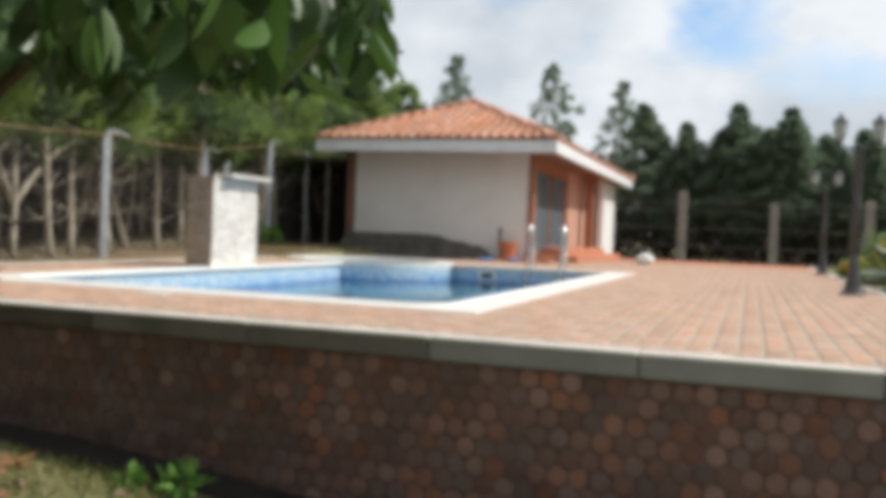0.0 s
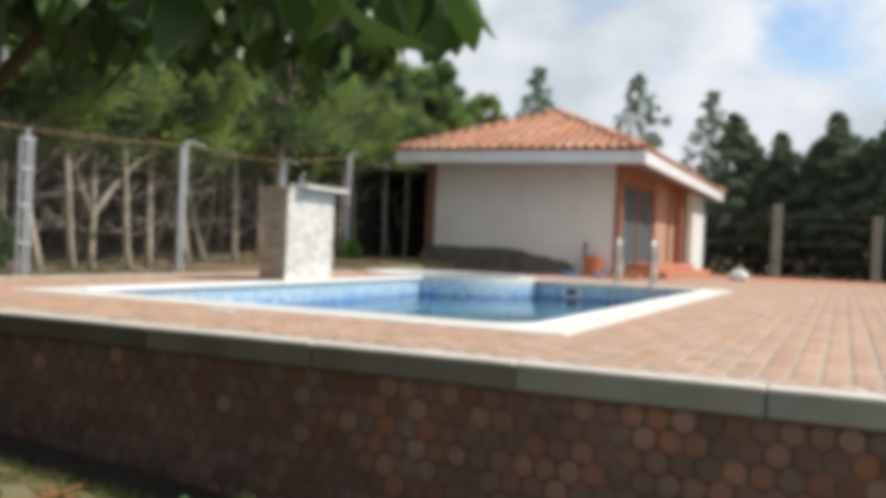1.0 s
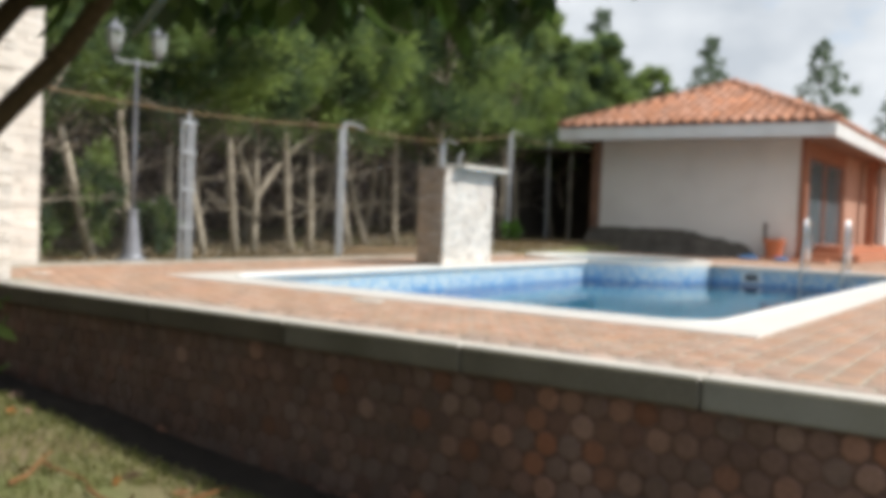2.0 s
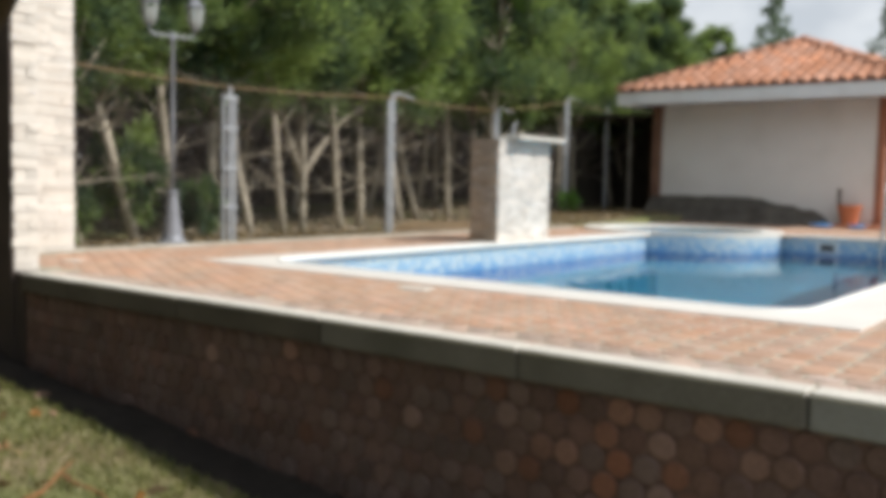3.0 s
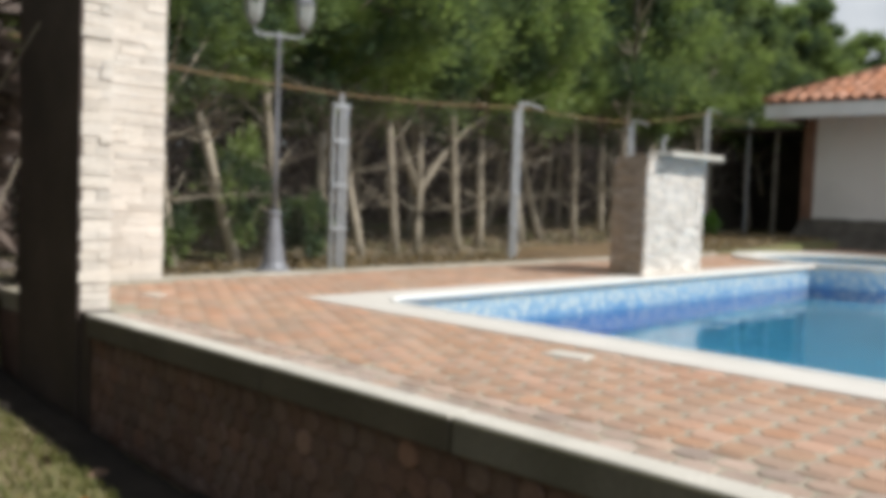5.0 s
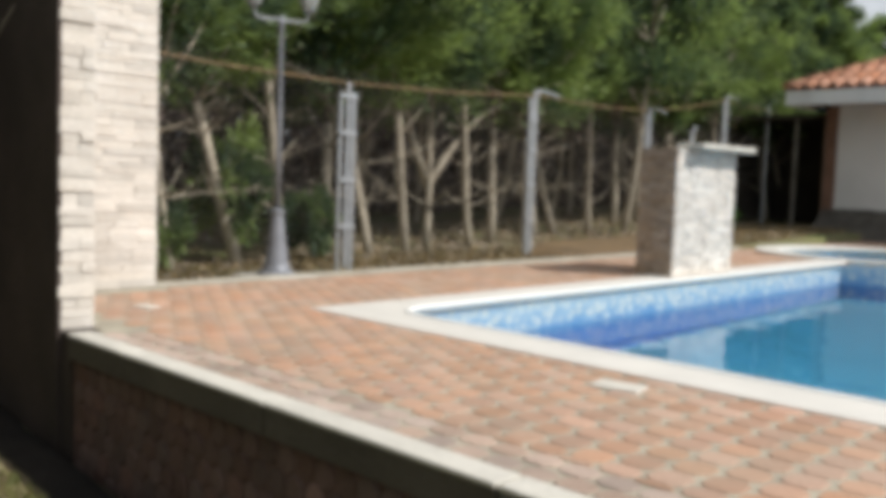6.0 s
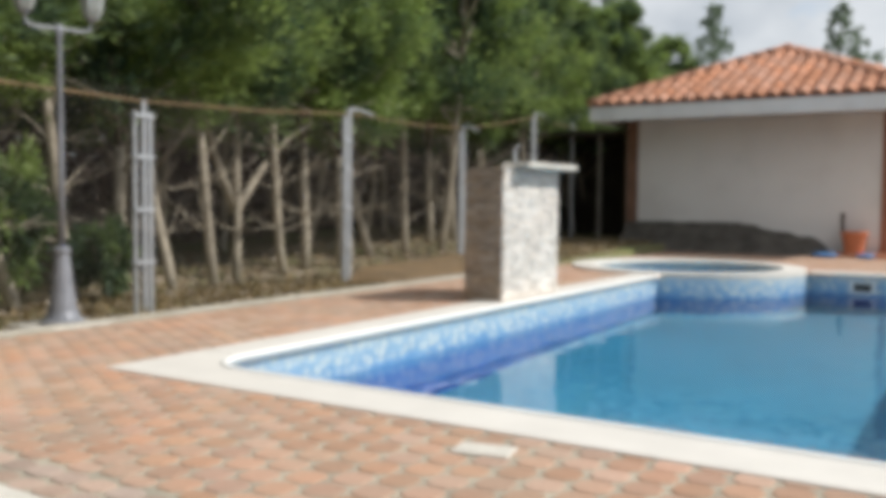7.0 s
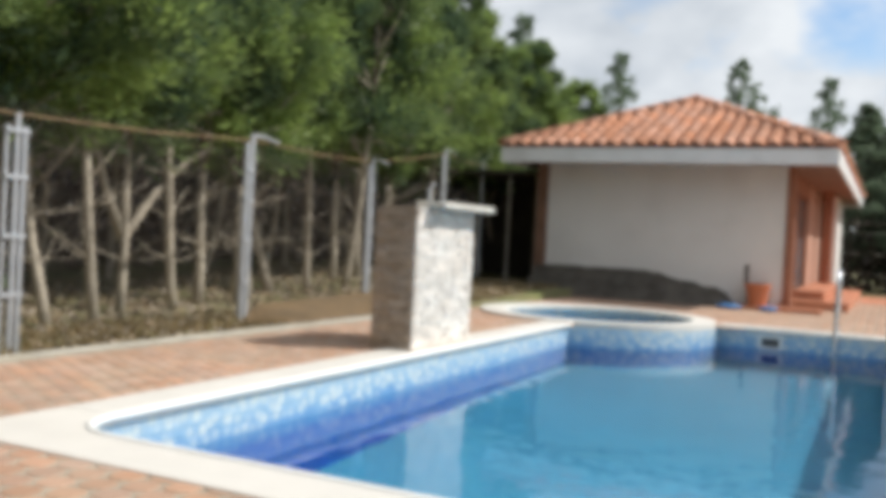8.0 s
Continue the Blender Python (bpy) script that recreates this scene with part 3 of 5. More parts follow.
wading = thing("wading_pool", "round shallow wading pool with a pale stone rim", "wading pool")
ring_i = arc(DRUM_X, DRUM_Y, DRUM_R - 0.3, 0, 352.5, 47)
ring_o = arc(DRUM_X, DRUM_Y, DRUM_R, 0, 352.5, 47)
part("rim", ring_mesh(ring_i, ring_o, -0.045, 0.03, 0.02), M_COPING, wading, "pale stone rim")
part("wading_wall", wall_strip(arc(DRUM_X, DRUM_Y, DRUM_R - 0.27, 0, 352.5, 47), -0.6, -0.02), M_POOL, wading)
bm = bmesh.new()
bm.faces.new([bm.verts.new((x, y, -0.5)) for x, y in arc(DRUM_X, DRUM_Y, DRUM_R - 0.27, 0, 352.5, 47)])
part("wading_floor", bm, M_FLOOR, wading)
joined("water", [(x, y, -0.12) for x, y in arc(DRUM_X, DRUM_Y, DRUM_R - 0.27, 0, 352.5, 47)], [tuple(range(48))], M_WATER, wading).visible_shadow = False

# paving round the wading pool
bm = bmesh.new()
outer = []
for i in range(48):
    a = radians(i * 7.5)
    c, s = math.cos(a), math.sin(a)
    k = min((13.42 - DRUM_Y) / s if s > 0.01 else 9, (DRUM_X + 6.45) / -c if c < -0.01 else 9, (-2.98 - DRUM_X) / c if c > 0.01 else 9, (DRUM_Y - 9.38) / -s if s < -0.01 else 9)
    outer.append((DRUM_X + k * c, DRUM_Y + k * s))
a = [bm.verts.new((x, y, -0.012)) for x, y in ring_o]
b = [bm.verts.new((x, y, -0.012)) for x, y in outer]
for i in range(48):
    ang = i * 7.5
    if not (a_left % 360 < ang < 359):
        bm.faces.new((a[i], a[(i + 1) % 48], b[(i + 1) % 48], b[i]))
structure("paving_round_wading_pool", bm, M_PAVERS, "orange paving round the wading pool", "paving")

# ladder
ladder = thing("pool_ladder", "polished steel pool ladder with two curved rails", "pool ladder", at=(-1.59, 11.6, 0))
for side in (-0.305, 0.305):
    pts = [(side, 0.16, 0.0), (side, 0.16, 0.55)] + [(side, -0.02 + 0.18 * math.cos(radians(a)), 0.6 + 0.2 * math.sin(radians(a))) for a in range(0, 181, 20)] + [(side, -0.2, 0.5), (side, -0.33, -0.1), (side, -0.36, -1.3)]
    rail = part("rail", tube(bmesh.new(), pts, 0.028, 10), M_CHROME, ladder, smooth=True)
    part("flange", lathe(bmesh.new(), [(0.05, 0.0), (0.05, 0.012), (0.03, 0.025)], side, 0.16, 0.0, 14), M_CHROME, ladder)
for z in (-0.5, -0.75, -1.0):
    part("tread", boxbm(-0.3, 0.3, -0.4, -0.32, z, z + 0.025, bevel=0.006), M_CHROME, ladder)

# ---- stone piers by the fence ----
STONE_MESHES = []
for k in range(8):
    bm = box(bmesh.new(), -0.5, 0.5, -0.5, 0.5, -0.5, 0.5)
    for vtx in bm.verts:
        vtx.co += Vector((random.uniform(-0.03, 0.03), random.uniform(-0.15, 0.15) if vtx.co.y < 0 else 0, random.uniform(-0.1, 0.1)))
    bmesh.ops.bevel(bm, geom=[e for e in bm.edges if all(v.co.y < 0 for v in e.verts)], offset=0.08, segments=1, affect="EDGES")
    STONE_MESHES.append(mesh_of("split_stone", bm, M_STONE))


# darker tan copies of the stones, used on the pillar's -y face
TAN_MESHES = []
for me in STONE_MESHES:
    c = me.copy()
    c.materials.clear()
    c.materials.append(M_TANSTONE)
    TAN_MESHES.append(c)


def clad(parent, origin, along, normal, width, z0, z1, row, lengths, depth=0.02, meshes=STONE_MESHES):
    """Rows of split stone on one face: each stone an object of its own."""
    along, normal = Vector(along), Vector(normal)
    z = z0
    while z < z1 - 0.01:
        h = min(row * random.uniform(0.75, 1.3), z1 - z)
        x = 0.0
        while x < width - 0.005:
            w = random.uniform(*lengths)
            if x + w > width - lengths[0] * 0.6:
                w = width - x
            d = depth * random.uniform(0.5, 1.4)
            ob = new("stone", random.choice(meshes))
            c = Vector(origin) + along * (x + w / 2) + normal * (d / 2) + Vector((0, 0, z + h / 2))
            rot = Matrix((along, -normal, Vector((0, 0, 1)))).transposed().to_4x4()
            ob.matrix_world = Matrix.Translation(c) @ rot @ Matrix.Diagonal((w - 0.003, d, h - 0.004, 1))
            ob.parent = parent
            x += w
        z += h


pier = thing("stone_pier", "tall pier clad in pale split stone, its front in shade", "stone pier", at=(-0.1, 0.05, 0))
part("pier_core", boxbm(-5.95, PIER_FACE - 0.03, 0.03, 0.2, 0.0, 3.0), M_STONECORE, pier)
part("pier_foot", boxbm(-5.95, PIER_FACE + 0.1, 0.03, 0.2, -1.5, -0.003), M_PIERSHADE, pier, "foot coloured dark for its shade")
part("pier_cap", boxbm(-6.0, PIER_FACE + 0.03, -0.03, 0.25, 3.0, 3.06, bevel=0.01), M_CONC, pier)
clad(pier, (PIER_FACE - 0.03, 0.012, 0), (0, 1, 0), (1, 0, 0), 0.19, 0.0, 3.0, 0.06, (0.09, 0.2))
# dark sheets over the core paint the shaded front and side
part("front_render", boxbm(-5.96, PIER_FACE - 0.012, 0.006, 0.029, -1.5, 3.0, bevel=0.004), M_PIERSHADE, pier, "front face coloured dark for its shade")
part("side_render", boxbm(-5.98, -5.952, 0.031, 0.2, -1.5, 3.0), M_PIERSHADE, pier)

pier2 = thing("stone_pier", "tall pier clad in pale split stone beside the fence", "stone pier")
part("pier_core", boxbm(-7.0, -6.6, 0.42, 1.36, -0.3, 3.0), M_STONECORE, pier2)
part("pier_cap", boxbm(-7.05, -6.55, 0.37, 1.41, 3.0, 3.06, bevel=0.01), M_CONC, pier2)
clad(pier2, (-6.6, 0.42, 0), (0, 1, 0), (1, 0, 0), 0.94, 0.0, 3.0, 0.05, (0.16, 0.42), depth=0.014)

shower = thing("shower_pillar", "waist-high pillar clad in rough white stone with a slab on top", "pillar")
part("pillar_core", boxbm(-5.27, -4.89, 5.69, 6.8, -0.02, 1.22), M_STONECORE, shower)
clad(shower, (-4.89, 5.66, 0), (0, 1, 0), (1, 0, 0), 1.155, 0.022, 1.22, 0.044, (0.07, 0.19), depth=0.017)
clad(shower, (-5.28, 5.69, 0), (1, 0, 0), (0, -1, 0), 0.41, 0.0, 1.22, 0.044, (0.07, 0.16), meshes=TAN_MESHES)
part("slab", boxbm(-5.0, -4.72, 5.86, 6.93, 1.222, 1.275, bevel=0.008), M_KERB, shower, "pale overhanging stone slab")
part("spout", tube(bmesh.new(), [(-5.1, 6.3, 1.2), (-5.1, 6.3, 1.42), (-5.06, 6.3, 1.45)], 0.02, 8), M_GALV, shower)

# ---- pool house ----
EX0, EX1, EY0, EY1, EZ = -7.93, -2.13, 14.6, 27.75, 2.71
XM = (EX0 + EX1) / 2
RZ, RY0, RY1 = 3.98, 17.75, 24.65
house = thing("pool_house", "white plastered pool house with a hipped terracotta tile roof", "house")
w = bmesh.new()
box(w, -7.33, -2.98, 15.65, 15.85, 0.0, 2.5)
part("front_wall", w, M_PLASTER, house, "white plastered wall")
part("left_wall", boxbm(-7.33, -7.13, 15.853, 26.8, 0.0, 2.5), M_PLASTER, house)
part("back_wall", boxbm(-7.127, -2.6, 26.6, 26.8, 0.0, 2.5), M_PLASTER, house)
part("porch_wall", boxbm(-3.15, -2.98, 20.4, 24.2, 0.0, 2.5), M_PEACH, house, "peach plastered porch wall")
part("end_wall", boxbm(-2.8, -2.6, 24.3, 26.597, 0.0, 2.5), M_PLASTER, house)
part("lintel", boxbm(-3.15, -2.98, 15.853, 20.397, 2.2, 2.5), M_TERRA, house)
door = part("door", boxbm(-3.1, -3.07, 16.5, 20.3, 0.22, 2.18), M_GLASSDARK, house, "dark glass sliding door")
for y in (16.42, 18.35, 20.28):
    part("door_frame", boxbm(-3.13, -3.03, y, y + 0.09, 0.2, 2.197), M_TERRA, door)
part("door_frame", boxbm(-3.128, -3.032, 16.51, 20.28, 0.16, 0.22), M_TERRA, door)
for x0, x1, y0, y1, paint in ((-2.975, -2.84, 15.62, 15.87, M_TERRA), (-2.82, -2.6, 22.3, 22.6, M_TERRA), (-7.56, -7.335, 15.62, 15.9, M_BROWNCOL)):
    part("column", box(box(bmesh.new(), x0, x1, y0, y1, 0.0, 2.5, bevel=0.01), x0 - 0.02, x1 + 0.02, y0 - 0.02, y1 + 0.02, 0.0, 0.16), paint, house, "dark brown column" if paint is M_BROWNCOL else "terracotta painted column")
part("soffit", boxbm(EX0 + 0.04, EX1 - 0.04, EY0 + 0.04, EY1 - 0.04, 2.504, 2.54), M_BROWNCOL, house, "brown boarded soffit")
for x0, x1, y0, y1 in ((EX0, EX1, EY0, EY0 + 0.05), (EX1 - 0.05, EX1, EY0 + 0.052, EY1 - 0.052), (EX0, EX0 + 0.05, EY0 + 0.052, EY1 - 0.052), (EX0, EX1, EY1 - 0.05, EY1)):
    part("fascia", boxbm(x0, x1, y0, y1, 2.43, 2.7, bevel=0.006), M_FASCIA, house, "white fascia board")
part("porch_step", box(boxbm(-2.97, -1.95, 16.6, 24.0, 0.0, 0.16, bevel=0.01), -2.97, -2.4, 17.2, 23.6, 0.162, 0.32, bevel=0.01), M_STEP, house, "terracotta porch step")
bm = bmesh.new()
vv = [bm.verts.new(p) for p in ((EX0 + .02, EY0 + .02, EZ - 0.03), (EX1 - .02, EY0 + .02, EZ - 0.03), (EX1 - .02, EY1 - .02, EZ - 0.03), (EX0 + .02, EY1 - .02, EZ - 0.03), (XM, RY0, RZ - 0.03), (XM, RY1, RZ - 0.03))]
for q in ((0, 1, 4), (1, 2, 5, 4), (2, 3, 5), (3, 0, 4, 5), (3, 2, 1, 0)):
    bm.faces.new([vv[i] for i in q])
roof = part("roof", bm, M_TILEBED, house, "hipped roof of terracotta barrel tiles")


def barrel(length=0.42, r0=0.12, r1=0.098, seg=6, th=0.014):
    vs, fs = [], []
    for ring, (y, r) in enumerate(((0.0, r0), (length, r1))):
        for rr in (r, r - th):
            for i in range(seg + 1):
                a = math.pi * i / seg
                vs.append((rr * math.cos(a), y, rr * math.sin(a) * 0.75))
    s = seg + 1
    for i in range(seg):
        fs.append((i, i + 1, 2 * s + i + 1, 2 * s + i))
        fs.append((s + i + 1, s + i, 3 * s + i, 3 * s + i + 1))
        fs.append((i + 1, i, s + i, s + i + 1))
    return vs, fs


TV, TF = barrel()
tile_me = bpy.data.meshes.new("barrel_tile")
tile_me.from_pydata(TV, [], TF)
tile_me.materials.append(M_TILE)
tile_me.polygons.foreach_set("use_smooth", [True] * len(tile_me.polygons))
PITCH, COURSE = 0.245, 0.36


def slope_tiles(p0, along, up_dir, width, run, inset):
    """Places of tiles over a slope that narrows by inset at each end."""
    along, up_dir = Vector(along), Vector(up_dir).normalized()
    nrm = along.cross(up_dir).normalized()
    rot = Matrix((along, up_dir, nrm)).transposed().to_4x4()
    out = []
    for j in range(int(run / COURSE) + 1):
        s = j * COURSE
        for i in range(int(width / PITCH) + 1):
            u = (i + 0.5) * PITCH
            lo = inset * (s + 0.1) / run
            if lo < u < width - lo:
                out.append(Matrix.Translation(Vector(p0) + along * u + up_dir * (s - 0.03) + nrm * (0.012 + random.uniform(-0.004, 0.004))) @ rot @ pose(0, 0, 0, 1.5, 0, random.uniform(-1.2, 1.2)))
    return out


front_run = math.hypot(RY0 - EY0, RZ - EZ)
side_run = math.hypot(XM - EX0, RZ - EZ)
front = slope_tiles((EX0, EY0, EZ), (1, 0, 0), (0, RY0 - EY0, RZ - EZ), EX1 - EX0, front_run, XM - EX0)
for m in front:
    ob = new("roof_tile", tile_me)
    ob.matrix_world = m
    ob.parent = roof
side = slope_tiles((EX1, EY0, EZ), (0, 1, 0), (XM - EX1, 0, RZ - EZ), EY1 - EY0, side_run, RY0 - EY0)
side += slope_tiles((EX0, EY1, EZ), (0, -1, 0), (XM - EX0, 0, RZ - EZ), EY1 - EY0, side_run, RY0 - EY0)
v, f = repeat(TV, TF, side)
joined("side_tiles", v, f, M_TILES, roof, kind="stuff", smooth=True)
hips = []
for a, b in (((EX0, EY0, EZ), (XM, RY0, RZ)), ((EX1, EY0, EZ), (XM, RY0, RZ)), ((XM, RY0, RZ), (XM, RY1, RZ)), ((EX1, EY1, EZ), (XM, RY1, RZ)), ((EX0, EY1, EZ), (XM, RY1, RZ))):
    a, b = Vector(a), Vector(b)
    d = (b - a).normalized()
    sdv = d.cross(Vector((0, 0, 1))).normalized()
    rot = Matrix((sdv, d, sdv.cross(d))).transposed().to_4x4()
    for k in range(int((b - a).length / 0.36)):
        hips.append(Matrix.Translation(a + d * (k * 0.36) + Vector((0, 0, 0.05))) @ rot @ Matrix.Diagonal((1.1, 1, 1.1, 1)))
v, f = repeat(TV, TF, hips)
joined("ridge_tiles", v, f, M_TILES, roof, smooth=True)


# dark earth heap along the wall
def heap():
    bm = bmesh.new()
    nx, ny = 60, 8
    grid = []
    for i in range(nx + 1):
        x = -7.5 + 3.85 * i / nx
        t = i / nx
        top = (0.56 if t < 0.55 else 0.56 - 0.75 * (t - 0.55)) * (1 if t < 0.93 else (1 - t) / 0.07) + 0.05 * noise.noise((x * 3, 0, 1))
        row = []
        for j in range(ny + 1):
            q = j / ny
            row.append(bm.verts.new((x, 15.66 - 0.75 * q, max(0, top) * (1 - q) ** 0.8 + 0.035 * noise.noise((x * 5, q * 4, 2)) - 0.03 * q)))
        grid.append(row)
    for i in range(nx):
        for j in range(ny):
            bm.faces.new((grid[i][j], grid[i + 1][j], grid[i + 1][j + 1], grid[i][j + 1]))
    return bm


tagged(part("mound", heap(), M_TARP, None, "", True), "low heap of dark earth against the white wall", "mound")

part("porch_step", boxbm(-4.15, -2.3, 15.2, 15.6, 0.0, 0.075, bevel=0.01), M_STEP, house, "low terracotta step")
structure("far_paving", boxbm(-1.9, DECK_X1 - 0.02, 20.6, 24.2, -0.05, 0.006, bevel=0.002), M_STEP, "red terracotta paving at the far end of the terrace", "paving")
pot = thing("flower_pot", "orange clay pot with a withered stalk by the house corner", "flower pot", at=(-3.35, 15.4, 0.075))
part("pot_body", lathe(bmesh.new(), [(0.15, 0.0), (0.2, 0.3), (0.225, 0.31), (0.225, 0.37), (0.19, 0.37), (0.18, 0.32)], n=20), M_POT, pot, smooth=False)
part("stalk", tube(bmesh.new(), [(-0.18, 0, 0.3), (-0.2, 0.02, 0.5), (-0.19, 0.0, 0.68)], [0.035, 0.03, 0.04], 7), M_DARKBARK, pot, "dark withered stalk")
for x, y, s in ((-3.75, 15.0, 0.22), (-3.12, 15.05, 0.16)):
    bm = bmesh.new()
    bmesh.ops.create_icosphere(bm, subdivisions=2, radius=1)
    for vtx in bm.verts:
        vtx.co = Vector((vtx.co.x * s * (1 + 0.4 * noise.noise(vtx.co * 2)), vtx.co.y * s * 0.6, 0.045 + vtx.co.z * 0.045))
    ob = tagged(part("plastic_sheet", bm, M_BLUEPLASTIC, None, "", True), "crumpled blue plastic sheet on the paving", "plastic sheet", "scraps of plastic")
    ob.location = (x, y, 0.0)
part_bag = bmesh.new()
bmesh.ops.create_icosphere(part_bag, subdivisions=3, radius=1)
for vtx in part_bag.verts:
    k = 1 + 0.25 * noise.noise(vtx.co * 2.2)
    vtx.co = Vector((vtx.co.x * 0.23 * k, vtx.co.y * 0.18 * k, max(0.0, 0.12 + vtx.co.z * 0.15 * k)))
bag = tagged(part("plastic_bag", part_bag, M_WHITEPLASTIC, None, "", True), "crumpled white plastic bag on the terrace", "bag")
bag.location = (-0.62, 18.7, 0.0)
for x, y, s in ((-2.6, 1.39, 1.0), (-5.7, 0.83, 0.7)):
    ob = tagged(part("drain_lid", boxbm(-0.11 * s, 0.11 * s, -0.07 * s, 0.07 * s, -0.02, 0.008, bevel=0.004), M_KERB), "small pale drain lid set in the pavers", "drain lid", "drain lids")
    ob.matrix_world = pose(x, y, 0, 0, 0, 12)

# made-up dark box beside the house, standing in for shade under the trees
shade_box = thing("lean_to", "made-up dark box for the shade under trees beside the pool house", "shelter")
part("back_panel", boxbm(-10.2, -7.6, 18.6, 18.68, 0.0, 2.5), M_SHADEBOARD, shade_box)
part("side_panel", boxbm(-10.28, -10.203, 16.2, 18.68, 0.0, 2.5), M_SHADEBOARD, shade_box)
part("shed_roof", boxbm(-10.4, -7.62, 16.0, 18.8, 2.3, 2.38), M_SHADEBOARD, shade_box)
for x in (-10.15, -8.35, -7.75):
    part("shed_post", tube(bmesh.new(), [(x, 16.15, 0), (x, 16.15, 2.3)], 0.04, 8), M_POST, shade_box)


# ---- fences ----
def fence_x(y):
    return -7.3 - 0.157 * (y - 3.7) if y < 10.75 else -8.41 - 0.12 * (y - 10.75)


fence = thing("chain_link_fence", "chain-link fence on galvanised posts with a rusty top rail", "fence")
for y, z0, h, kind in ((-2.6, -0.1, 2.0, 1), (0.4, -0.1, 2.0, 1), (3.7, -0.1, 1.75, 3), (7.15, -0.1, 2.02, 2), (10.75, 0.0, 2.1, 2), (14.0, 0.12, 2.6, 2), (16.4, 0.15, 2.6, 1)):
    x = fence_x(y)
    bm = bmesh.new()
    offs = {1: (0,), 2: (-0.04, 0.04), 3: (-0.08, 0.005, 0.065)}[kind]
    for k, o in enumerate(offs):
        tube(bm, [(x + o * 0.15, y + o, z0), (x + o * 0.15, y + o, h - (0.1 if k != len(offs) // 2 else 0))], 0.031 if kind != 3 else 0.022, 8)
    for zz in (0.35, 0.8, 1.25, 1.6):
        box(bm, x - 0.035, x + 0.035, y + offs[0] - 0.03, y + offs[-1] + 0.03, zz, zz + 0.03)
    if kind == 2:
        tube(bm, [(x, y, h - 0.03), (x - 0.02, y + 0.25, h), (x - 0.05, y + 0.6, h - 0.04)], 0.018, 6)
    part("post", bm, M_GALV, fence, "galvanised steel post")
ys = [-2.6, 0.4, 3.7, 7.15, 10.75, 14.0, 16.4]
hs = [1.85, 1.78, 1.74, 1.95, 2.05, 2.5, 2.5]
for i in range(len(ys) - 1):
    y0, y1 = ys[i], ys[i + 1]
    part("top_rail", tube(bmesh.new(), [(fence_x(y0), y0, hs[i]), (fence_x((y0 + y1) / 2), (y0 + y1) / 2, (hs[i] + hs[i + 1]) / 2 - 0.03), (fence_x(y1), y1, hs[i + 1])], 0.0095, 6), M_RUST, fence, "rusty top rail")
mats = []
wv = [(math.cos(a) * 0.0011, math.sin(a) * 0.0011, z) for z in (0, 1) for a in (0, 2.1, 4.2)]
wf = [(0, 1, 4, 3), (1, 2, 5, 4), (2, 0, 3, 5)]
y = -3.5
while y < 16.2:
    for sgn in (-1, 1):
        p = Vector((fence_x(y), y, -0.05 + 0.1 * max(0, (y - 8) / 6)))
        q = p + Vector((0, sgn * 1.9, 1.9))
        q.x = fence_x(q.y)
        d = q - p
        mats.append(Matrix.Translation(p) @ d.to_track_quat("Z", "Y").to_matrix().to_4x4() @ Matrix.Diagonal((1, 1, d.length, 1)))
    y += 0.085
v, f = repeat(wv, wf, mats)
joined("mesh", v, f, M_WIRE, fence, "woven wire mesh", "stuff")

def earth_bank():
    bm = bmesh.new()
    rows = []
    for i in range(61):
        y = 7.1 + 4.4 * i / 60
        x0 = fence_x(y) - 0.05
        fade = min(1.0, i / 6, (60 - i) / 6)
        rows.append([bm.verts.new((x0 + (DECK_X0 - 0.13 - x0) * q, y, -0.08 + fade * (0.1 * (1 - q) ** 0.7 + 0.05) + 0.025 * noise.noise((y * 4, q * 5, 6)))) for q in (0.0, 0.2, 0.4, 0.6, 0.8, 1.0)])
    for a, b in zip(rows, rows[1:]):
        for k in range(5):
            bm.faces.new((a[k], a[k + 1], b[k + 1], b[k]))
    return bm


structure("earth_bank", earth_bank(), M_EARTH, "low bank of dry orange-brown earth along the fence", "earth bank", True)
far_fence = thing("wire_fence", "weathered concrete post fence with wires below dark trees", "fence")
for k, (x, h) in enumerate(((-9.4, 2.3), (-6.4, 2.4), (-3.4, 2.4), (-0.4, 2.38), (2.64, 2.05), (5.6, 2.2), (8.6, 2.2), (11.6, 2.2))):
    part("post", boxbm(x - 0.14, x + 0.14, 27.9, 28.15, -0.1, h, bevel=0.02), M_POST, far_fence)
for z in (0.5, 1.1, 1.7, 2.0):
    part("wire", tube(bmesh.new(), [(-9.4, 27.88, z), (12, 27.88, z)], 0.006, 5), M_POST, far_fence)


